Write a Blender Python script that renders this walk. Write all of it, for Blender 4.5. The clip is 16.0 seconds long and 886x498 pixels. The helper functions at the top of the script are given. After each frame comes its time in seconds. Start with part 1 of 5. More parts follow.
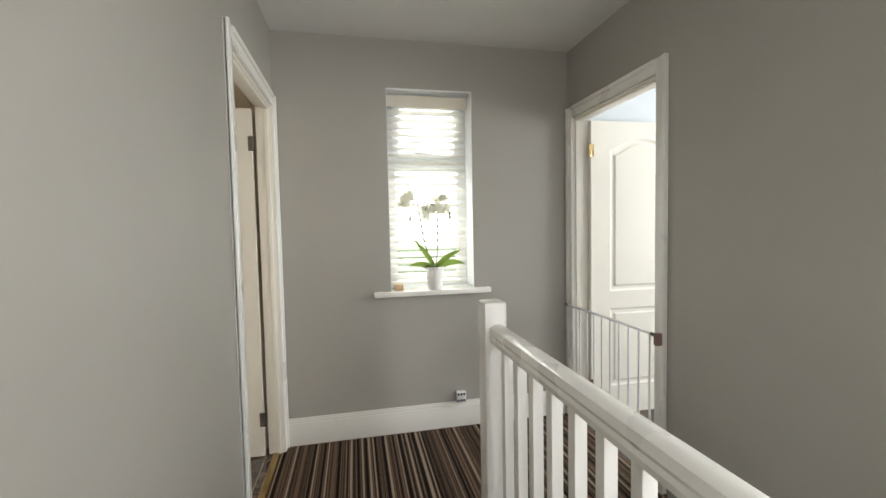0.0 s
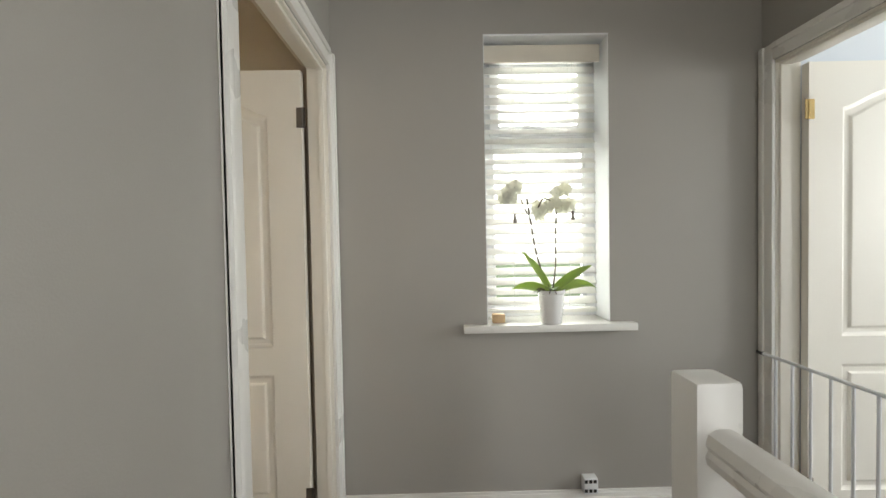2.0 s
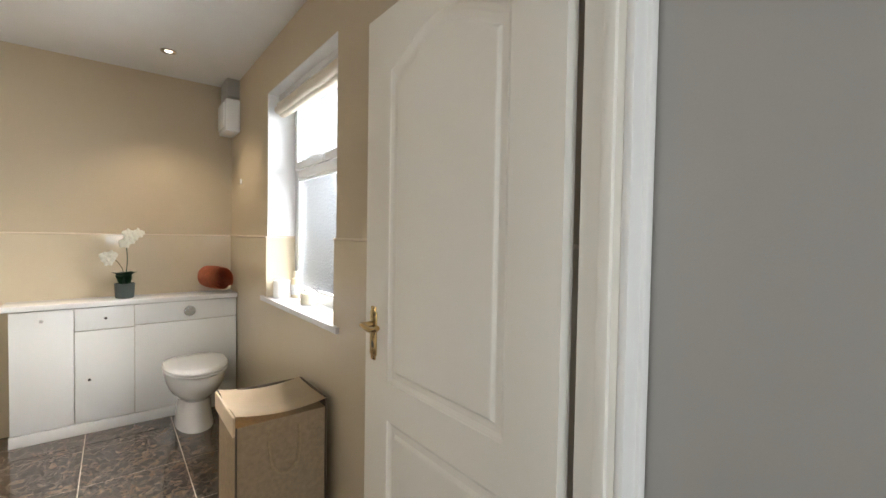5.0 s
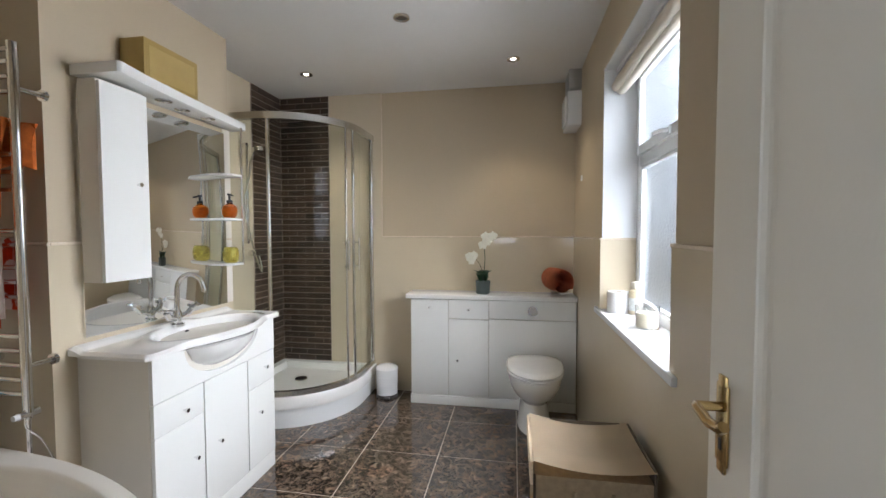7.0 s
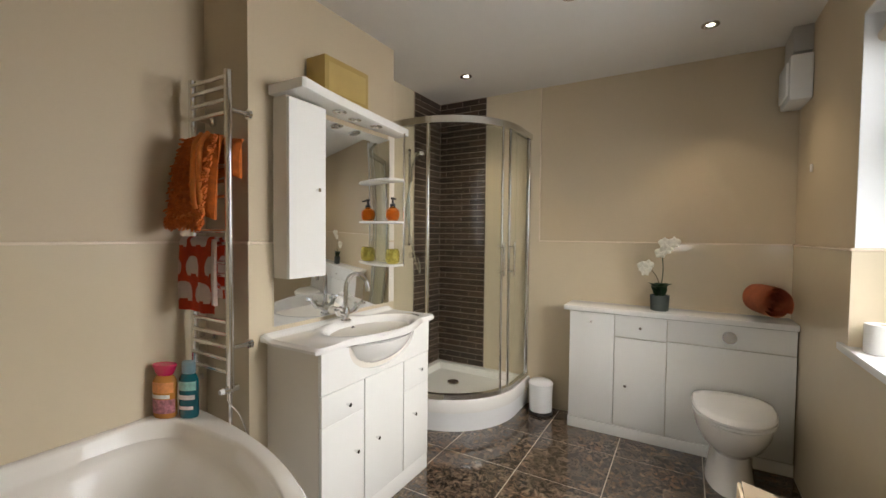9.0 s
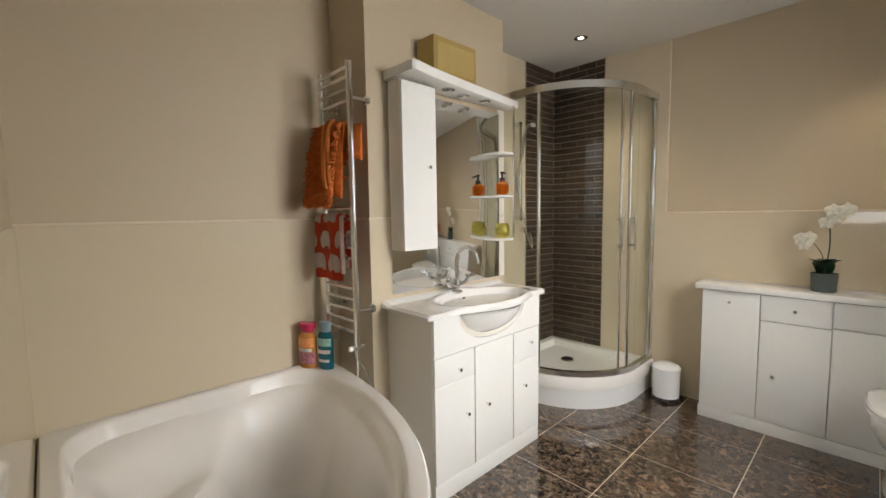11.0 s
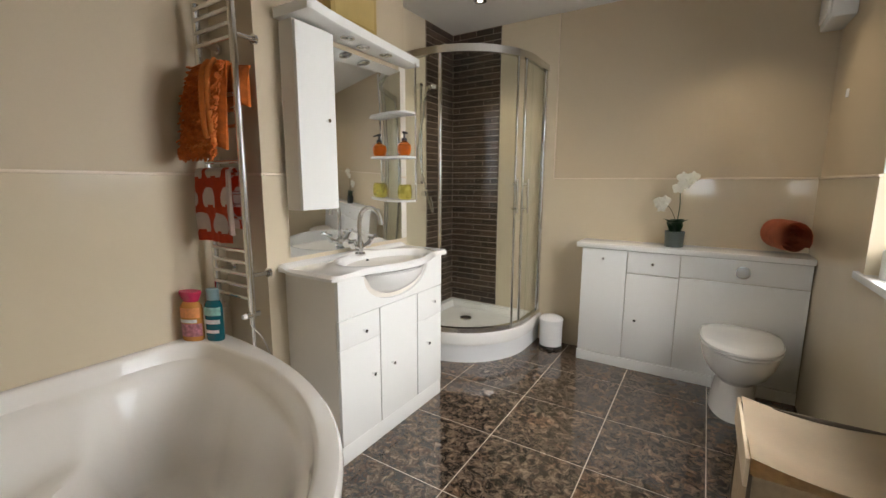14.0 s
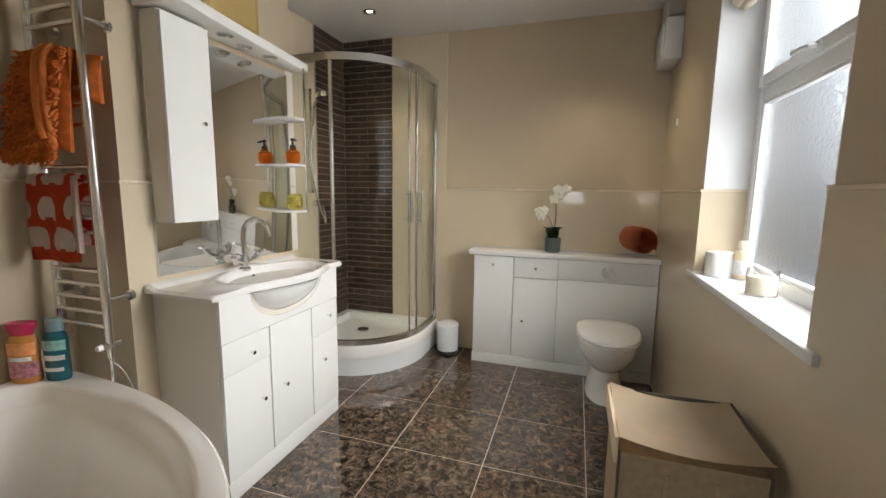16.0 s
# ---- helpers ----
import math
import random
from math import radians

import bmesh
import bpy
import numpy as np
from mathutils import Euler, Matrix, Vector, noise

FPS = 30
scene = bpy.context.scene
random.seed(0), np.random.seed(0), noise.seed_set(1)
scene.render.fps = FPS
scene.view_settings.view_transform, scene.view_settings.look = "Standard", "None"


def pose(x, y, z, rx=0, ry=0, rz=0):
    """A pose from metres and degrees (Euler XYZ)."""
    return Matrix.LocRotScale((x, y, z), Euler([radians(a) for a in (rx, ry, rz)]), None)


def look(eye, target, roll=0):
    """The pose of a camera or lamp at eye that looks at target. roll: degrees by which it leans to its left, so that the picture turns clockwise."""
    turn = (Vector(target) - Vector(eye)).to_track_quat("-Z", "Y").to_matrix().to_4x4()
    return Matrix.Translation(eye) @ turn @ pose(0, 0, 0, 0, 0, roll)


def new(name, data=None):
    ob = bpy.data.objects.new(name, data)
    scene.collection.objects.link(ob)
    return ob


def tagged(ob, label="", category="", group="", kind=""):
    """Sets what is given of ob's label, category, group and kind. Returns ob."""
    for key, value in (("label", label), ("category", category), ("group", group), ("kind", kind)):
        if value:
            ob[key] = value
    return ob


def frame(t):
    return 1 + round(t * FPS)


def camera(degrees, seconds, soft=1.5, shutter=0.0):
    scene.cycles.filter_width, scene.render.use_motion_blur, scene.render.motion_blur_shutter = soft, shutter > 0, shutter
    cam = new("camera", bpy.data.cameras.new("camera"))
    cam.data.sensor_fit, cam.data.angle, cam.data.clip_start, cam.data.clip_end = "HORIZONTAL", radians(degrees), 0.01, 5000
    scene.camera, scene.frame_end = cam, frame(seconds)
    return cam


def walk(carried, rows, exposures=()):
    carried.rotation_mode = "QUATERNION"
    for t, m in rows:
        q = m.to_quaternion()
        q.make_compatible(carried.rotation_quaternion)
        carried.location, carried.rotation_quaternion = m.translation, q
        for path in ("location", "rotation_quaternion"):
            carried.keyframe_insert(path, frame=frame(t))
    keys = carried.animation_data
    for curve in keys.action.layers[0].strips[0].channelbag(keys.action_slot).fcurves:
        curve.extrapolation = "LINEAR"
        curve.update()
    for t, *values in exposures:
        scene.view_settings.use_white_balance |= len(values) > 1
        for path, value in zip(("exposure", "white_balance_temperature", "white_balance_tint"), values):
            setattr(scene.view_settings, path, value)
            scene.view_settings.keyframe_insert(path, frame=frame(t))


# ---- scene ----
cam = camera(93.7, 16.0)
PATH = [
    (0.0, look((-2.590, -0.442, 1.292), (-0.636, -0.857, 1.192), -1.15)),
    (0.5, look((-2.418, -0.435, 1.283), (-0.430, -0.645, 1.209), -1.04)),
    (1.0, look((-2.175, -0.382, 1.287), (-0.186, -0.585, 1.233), -1.79)),
    (1.5, look((-2.023, -0.378, 1.280), (-0.033, -0.569, 1.215), -1.73)),
    (2.0, look((-1.801, -0.443, 1.280), (0.198, -0.470, 1.231), -1.05)),
    (2.5, look((-1.624, -0.480, 1.274), (0.372, -0.355, 1.245), -0.39)),
    (3.0, look((-1.425, -0.460, 1.285), (0.554, -0.174, 1.251), -0.20)),
    (3.2, look((-1.330, -0.445, 1.285), (0.636, -0.079, 1.268), 0.17)),
    (5.3, look((-0.691, -0.324, 1.295), (0.357, 1.378, 1.222), 0.43)),
    (5.5, look((-0.656, -0.279, 1.298), (0.263, 1.495, 1.217), 0.08)),
    (6.0, look((-0.610, -0.170, 1.306), (-0.068, 1.753, 1.222), -0.19)),
    (6.5, look((-0.540, -0.085, 1.314), (-0.399, 1.908, 1.224), -0.24)),
    (7.0, look((-0.463, 0.019, 1.318), (-0.797, 1.989, 1.234), -0.13)),
    (7.5, look((-0.449, 0.084, 1.336), (-1.133, 1.960, 1.221), 0.17)),
    (8.0, look((-0.479, 0.137, 1.336), (-1.313, 1.953, 1.245), -0.30)),
    (8.5, look((-0.528, 0.163, 1.332), (-1.410, 1.957, 1.260), -0.06)),
    (9.0, look((-0.555, 0.178, 1.318), (-1.563, 1.904, 1.250), 0.54)),
    (9.5, look((-0.540, 0.184, 1.314), (-1.722, 1.795, 1.225), 0.39)),
    (10.0, look((-0.514, 0.179, 1.302), (-1.876, 1.640, 1.203), -0.50)),
    (10.2, look((-0.503, 0.180, 1.303), (-1.921, 1.587, 1.197), -0.80)),
    (12.3, look((-0.515, 0.178, 1.255), (-1.944, 1.556, 1.017), -1.28)),
    (12.5, look((-0.518, 0.177, 1.250), (-1.917, 1.584, 0.998), -1.34)),
    (13.0, look((-0.525, 0.176, 1.244), (-1.825, 1.668, 0.957), -0.99)),
    (13.5, look((-0.532, 0.174, 1.242), (-1.722, 1.752, 0.935), -0.54)),
    (14.0, look((-0.540, 0.170, 1.243), (-1.591, 1.842, 0.929), 0.21)),
    (14.5, look((-0.540, 0.170, 1.246), (-1.468, 1.913, 0.931), 0.46)),
    (15.0, look((-0.543, 0.167, 1.250), (-1.334, 1.979, 0.947), 0.73)),
    (15.5, look((-0.543, 0.167, 1.254), (-1.231, 2.022, 0.964), 0.88)),
    (16.0, look((-0.540, 0.167, 1.255), (-1.143, 2.054, 0.983), 0.76)),
]
walk(cam, PATH, [(0.0, 0.44, 7000, 10), (1.5, 0.15, 7000, 10), (2.0, 0.2, 7000, 10), (3.2, 0.16, 7150, 10), (5.3, 0.2, 6350, 10), (6.0, 0.0, 6150, 10), (6.5, -0.25, 5950, 10), (7.0, -0.35, 5900, 10), (8.0, -0.48, 6300, 10),
                 (9.0, -0.48, 6700, 10), (10.0, -0.38, 6750, 10), (12.5, -0.4, 6500, 10), (16.0, -0.45, 6500, 10)])

# ---- world and large lights ----
world = bpy.data.worlds.new("world")
scene.world = world
world.use_nodes = True
wn = world.node_tree.nodes
sky = wn.new("ShaderNodeTexSky")
sky.sky_type = "NISHITA"
sky.sun_disc = False
sky.sun_elevation = radians(59)
sky.sun_rotation = radians(238)
wn["Background"].inputs["Strength"].default_value = 0.12
world.node_tree.links.new(sky.outputs[0], wn["Background"].inputs["Color"])

sun_data = bpy.data.lights.new("sun", "SUN")
sun_data.energy = 0.8
sun_data.angle = radians(12)
sun_data.color = (1.0, 0.96, 0.9)
sun = new("sun", sun_data)
sun.matrix_world = look((-8, -5, 16), (0, 0, 0))


def area_lamp(name, eye, target, w, h, watts, color):
    data = bpy.data.lights.new(name, "AREA")
    data.shape, data.size, data.size_y, data.energy, data.color = "RECTANGLE", w, h, watts, color
    ob = new(name, data)
    ob.matrix_world = look(eye, target)
    return ob


# daylight lamps in the openings: landing window, bathroom window
area_lamp("window_daylight", (0.42, -0.925, 1.55), (-1, -0.925, 1.5), 0.7, 1.35, 16, (0.93, 0.97, 1.0))
area_lamp("window_daylight", (0.7, 1.825, 1.88), (-1, 1.825, 1.1), 1.5, 1.45, 212, (1.0, 0.98, 0.96))
# added lamps in unseen openings: bedroom beyond, end wall behind, stair side
area_lamp("window_daylight", (-1.2, -4.72, 1.6), (-1.2, 0, 1.2), 1.6, 1.2, 85, (0.9, 0.96, 1.0))
area_lamp("window_daylight", (-4.72, -0.6, 1.5), (0, -0.6, 1.0), 0.9, 1.5, 14, (0.92, 0.96, 1.0))
area_lamp("window_daylight", (-2.85, -1.93, 1.25), (-2.6, 0, 1.1), 1.0, 1.5, 27, (0.9, 0.95, 1.0))


def spot_lamp(x, y, z, watts):
    data = bpy.data.lights.new("downlight_beam", "SPOT")
    data.energy, data.spot_size, data.spot_blend = watts, radians(100), 0.7
    data.shadow_soft_size, data.color = 0.03, (1.0, 0.83, 0.62)
    ob = new("downlight_beam", data)
    ob.matrix_world = look((x, y, z), (x, y, 0))


for lx, ly in ((-1.93, 2.835), (-0.47, 2.82)):
    spot_lamp(lx, ly, 2.425, 26)


# ---- materials ----
def material(name, color, rough=0.5, metal=0.0, vary=0.06, scale=6.0, fine=180.0, bump=0.05, coat=0.0, spec=0.5):
    """Colour with drift at two scales, and fine relief."""
    m = bpy.data.materials.new(name)
    m.use_nodes = True
    nt = m.node_tree
    b = nt.nodes["Principled BSDF"]
    b.inputs["Metallic"].default_value = metal
    b.inputs["Coat Weight"].default_value = coat
    b.inputs["Coat Roughness"].default_value = 0.06
    b.inputs["Specular IOR Level"].default_value = spec
    co = nt.nodes.new("ShaderNodeTexCoord")
    n1, n2 = nt.nodes.new("ShaderNodeTexNoise"), nt.nodes.new("ShaderNodeTexNoise")
    n1.inputs["Scale"].default_value, n2.inputs["Scale"].default_value = scale, fine
    n1.inputs["Detail"].default_value, n2.inputs["Detail"].default_value = 4, 3
    for n in (n1, n2):
        nt.links.new(co.outputs["Object"], n.inputs["Vector"])
    add = nt.nodes.new("ShaderNodeMath")
    add.operation = "MULTIPLY_ADD"
    add.inputs[1].default_value = 0.35
    nt.links.new(n2.outputs["Fac"], add.inputs[0])
    nt.links.new(n1.outputs["Fac"], add.inputs[2])
    ramp = nt.nodes.new("ShaderNodeValToRGB")
    ramp.color_ramp.elements[0].position, ramp.color_ramp.elements[1].position = 0.35, 1.0
    ramp.color_ramp.elements[0].color = (*[c * (1 - vary) for c in color], 1)
    ramp.color_ramp.elements[1].color = (*[min(1, c * (1 + vary)) for c in color], 1)
    nt.links.new(add.outputs[0], ramp.inputs[0])
    nt.links.new(ramp.outputs[0], b.inputs["Base Color"])
    rr = nt.nodes.new("ShaderNodeMapRange")
    rr.inputs["To Min"].default_value, rr.inputs["To Max"].default_value = max(0, rough - 0.05), min(1, rough + 0.06)
    nt.links.new(n1.outputs["Fac"], rr.inputs["Value"])
    nt.links.new(rr.outputs[0], b.inputs["Roughness"])
    if bump:
        bp = nt.nodes.new("ShaderNodeBump")
        bp.inputs["Strength"].default_value, bp.inputs["Distance"].default_value = bump, 0.004
        nt.links.new(n2.outputs["Fac"], bp.inputs["Height"])
        nt.links.new(bp.outputs[0], b.inputs["Normal"])
    return m


GREY_PAINT = material("grey_wall_paint", (0.372, 0.352, 0.318), 0.62, vary=0.04, scale=1.5, fine=260, bump=0.08)
WHITE_CEIL = material("ceiling_paint", (0.7, 0.69, 0.67), 0.8, vary=0.02, bump=0.05)
BEIGE_PAINT = material("beige_wall_panel", (0.515, 0.43, 0.305), 0.58, vary=0.025, scale=1.2, fine=120, bump=0.02)
BEIGE_TILE = material("beige_gloss_tile", (0.60, 0.52, 0.385), 0.05, vary=0.03, scale=2.0, fine=14, bump=0.004, spec=0.32)
TRIM_CREAM = material("cream_tile_trim", (0.68, 0.58, 0.46), 0.25, bump=0)
BEDROOM = material("pale_blue_paint", (0.66, 0.69, 0.72), 0.7, vary=0.02)
WHITE_GLOSS = material("white_gloss_paint", (0.8, 0.78, 0.74), 0.28, vary=0.012, scale=3, fine=90, bump=0.04)
DOOR_WHITE = material("white_door_paint", (0.8, 0.76, 0.68), 0.35, vary=0.012, scale=3, fine=140, bump=0.06)
CERAMIC = material("white_ceramic", (0.84, 0.83, 0.81), 0.06, vary=0.01, bump=0, coat=0.8)
ACRYLIC = material("white_bath_acrylic", (0.82, 0.79, 0.75), 0.06, vary=0.015, bump=0, coat=0.9)
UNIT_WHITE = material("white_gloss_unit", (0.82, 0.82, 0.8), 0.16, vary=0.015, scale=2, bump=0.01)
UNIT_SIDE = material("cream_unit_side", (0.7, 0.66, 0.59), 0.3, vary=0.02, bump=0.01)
UPVC = material("white_upvc", (0.82, 0.83, 0.84), 0.22, vary=0.01, bump=0)
CHROME = material("chrome", (0.78, 0.78, 0.78), 0.08, 1.0, vary=0.02, bump=0)
SATIN = material("satin_aluminium", (0.72, 0.72, 0.71), 0.24, 1.0, vary=0.03, bump=0)
BRASS = material("polished_brass", (0.56, 0.4, 0.18), 0.22, 1.0, vary=0.1, scale=30, bump=0.02)
STEEL = material("dull_steel", (0.2, 0.18, 0.16), 0.4, 1.0, vary=0.1, bump=0.02)
MOSAIC_GROUT = material("dull_mosaic_grout", (0.36, 0.3, 0.25), 0.85, vary=0.2, scale=20, bump=0.2)
GROUT = material("pale_grout", (0.5, 0.43, 0.36), 0.85, vary=0.1, scale=20, bump=0.2)
DARK = material("black_plastic", (0.02, 0.02, 0.02), 0.4, bump=0)
GOLD_CARD = material("gold_card", (0.42, 0.3, 0.1), 0.35, 0.25, vary=0.1, scale=8)
ORANGE = material("orange_towel", (0.52, 0.125, 0.018), 0.95, vary=0.35, scale=40, fine=260, bump=0.9)
ORANGE_HEM = material("orange_bound_edge", (0.6, 0.18, 0.035), 0.85, vary=0.15, scale=60, fine=300, bump=0.3)
RED_COTTON = material("orange_red_cotton", (0.6, 0.075, 0.025), 0.95, vary=0.15, scale=50, fine=350, bump=0.5)
WHITE_COTTON = material("off_white_cotton", (0.72, 0.6, 0.54), 0.95, vary=0.08, scale=50, fine=350, bump=0.5)
ORANGE_ROLL = material("orange_rolled_towel", (0.62, 0.2, 0.1), 0.95, vary=0.15, scale=30, fine=300, bump=0.7)
CREAM_LID = material("cream_linen_lid", (0.74, 0.6, 0.42), 0.85, vary=0.05, scale=12, fine=400, bump=0.2)
KRAFT = material("brown_patterned_fabric", (0.38, 0.28, 0.17), 0.85, vary=0.2, scale=55, fine=300, bump=0.4)
KRAFT_EDGE = material("dark_seam", (0.12, 0.09, 0.06), 0.8)
ROPE = material("rope", (0.42, 0.31, 0.18), 0.9, vary=0.2, scale=90, bump=0.4)
LEAF = material("orchid_leaf", (0.22, 0.32, 0.07), 0.35, vary=0.2, scale=14, fine=60, bump=0.05)
LEAF_DARK = material("dark_orchid_leaf", (0.02, 0.06, 0.025), 0.35, vary=0.2, scale=14, bump=0.05)
STEM = material("brown_stem", (0.09, 0.07, 0.04), 0.7, vary=0.2, scale=40)
PETAL = material("white_petal", (0.84, 0.82, 0.76), 0.6, vary=0.04, scale=20, bump=0.05)
POT_GREY = material("grey_green_pot", (0.07, 0.09, 0.085), 0.45, vary=0.1)
WOOD_BLOCK = material("pale_wood_block", (0.55, 0.38, 0.22), 0.6, vary=0.15, scale=20)
PAPER = material("white_paper_roll", (0.82, 0.81, 0.79), 0.95, vary=0.03, bump=0.2)
WAX = material("cream_wax", (0.8, 0.74, 0.6), 0.5, vary=0.03)
SLAT = material("white_wood_slat", (0.8, 0.78, 0.74), 0.4, vary=0.03, bump=0.03)
CLOTH = material("cream_blind_cloth", (0.66, 0.6, 0.5), 0.9, vary=0.04, fine=400, bump=0.2)
BATH_LINO = material("dark_wood_floor", (0.06, 0.04, 0.03), 0.35, vary=0.3, scale=5, bump=0.05)
PINK = material("magenta_bottle", (0.5, 0.02, 0.09), 0.25, bump=0)
AMBER = material("amber_bottle", (0.55, 0.24, 0.06), 0.25, bump=0)
TEAL = material("teal_bottle", (0.006, 0.1, 0.13), 0.2, bump=0)
PALE = material("pale_blue_cap", (0.2, 0.32, 0.36), 0.3, bump=0)
MULTI = material("printed_label", (0.45, 0.12, 0.12), 0.4, vary=0.9, scale=60, bump=0)
RENDER_WALL = material("grey_render", (0.42, 0.43, 0.44), 0.9, vary=0.08, scale=3)
GRASS = material("lawn", (0.06, 0.1, 0.03), 0.95, vary=0.4, scale=3, fine=40)


def mirror_material():
    m = bpy.data.materials.new("mirror")
    m.use_nodes = True
    b = m.node_tree.nodes["Principled BSDF"]
    b.inputs["Base Color"].default_value = (0.86, 0.87, 0.86, 1)
    b.inputs["Metallic"].default_value, b.inputs["Roughness"].default_value = 1.0, 0.02
    return m


def glass_material(name, color, rough, relief=0.0):
    m = bpy.data.materials.new(name)
    m.use_nodes = True
    nt = m.node_tree
    b = nt.nodes["Principled BSDF"]
    b.inputs["Base Color"].default_value = (*color, 1)
    b.inputs["Transmission Weight"].default_value, b.inputs["Roughness"].default_value, b.inputs["IOR"].default_value = 1.0, rough, 1.45
    if relief:
        n, bp = nt.nodes.new("ShaderNodeTexNoise"), nt.nodes.new("ShaderNodeBump")
        n.inputs["Scale"].default_value, bp.inputs["Strength"].default_value, bp.inputs["Distance"].default_value = 45, relief, 0.01
        nt.links.new(n.outputs["Fac"], bp.inputs["Height"])
        nt.links.new(bp.outputs[0], b.inputs["Normal"])
    return m


def clear_pane_material():
    """Thin clear glass: straight-through with a clear reflection at grazing angles."""
    m = bpy.data.materials.new("clear_pane")
    m.use_nodes = True
    nt = m.node_tree
    nt.nodes.remove(nt.nodes["Principled BSDF"])
    mix, tr, gl, fr, pw, ad = (nt.nodes.new("ShaderNode" + k) for k in ("MixShader", "BsdfTransparent", "BsdfGlossy", "LayerWeight", "Math", "Math"))
    tr.inputs["Color"].default_value = (0.95, 0.97, 0.955, 1)
    gl.inputs["Roughness"].default_value = 0.02
    fr.inputs["Blend"].default_value = 0.5
    pw.operation, ad.operation = "POWER", "MULTIPLY_ADD"
    pw.inputs[1].default_value, ad.inputs[1].default_value, ad.inputs[2].default_value = 4.0, 0.45, 0.012
    nt.links.new(fr.outputs["Facing"], pw.inputs[0])
    nt.links.new(pw.outputs[0], ad.inputs[0])
    nt.links.new(ad.outputs[0], mix.inputs[0])
    nt.links.new(tr.outputs[0], mix.inputs[1])
    nt.links.new(gl.outputs[0], mix.inputs[2])
    nt.links.new(mix.outputs[0], nt.nodes["Material Output"].inputs["Surface"])
    return m


def let_light_through(m, share, color):
    """Thin petals, leaves and slats pass some of the light behind them."""
    nt = m.node_tree
    mix, tr = nt.nodes.new("ShaderNodeMixShader"), nt.nodes.new("ShaderNodeBsdfTranslucent")
    tr.inputs["Color"].default_value = (*color, 1)
    mix.inputs[0].default_value = share
    nt.links.new(nt.nodes["Principled BSDF"].outputs[0], mix.inputs[1])
    nt.links.new(tr.outputs[0], mix.inputs[2])
    nt.links.new(mix.outputs[0], nt.nodes["Material Output"].inputs["Surface"])


let_light_through(PETAL, 0.5, (0.9, 0.9, 0.8))
let_light_through(LEAF, 0.4, (0.32, 0.44, 0.09))
let_light_through(SLAT, 0.35, (0.9, 0.9, 0.88))
MIRROR = mirror_material()
CLEAR = clear_pane_material()
FROST = glass_material("frosted_glass", (0.11, 0.122, 0.135), 0.35, 0.35)
ORANGE_GLASS = glass_material("orange_liquid_bottle", (1.0, 0.4, 0.08), 0.05)
GOLD_GLASS = material("gold_mosaic_glass", (0.75, 0.56, 0.13), 0.12, 0.8, vary=0.6, scale=110, fine=120, bump=0.8)
JAR_GLASS = glass_material("clear_jar_glass", (0.97, 0.97, 0.95), 0.02)


def lamp_face(name, color, strength):
    m = bpy.data.materials.new(name)
    m.use_nodes = True
    b = m.node_tree.nodes["Principled BSDF"]
    b.inputs["Emission Color"].default_value = (*color, 1)
    b.inputs["Emission Strength"].default_value = strength
    return m


LAMP_ON = lamp_face("lit_bulb", (1.0, 0.86, 0.68), 14)


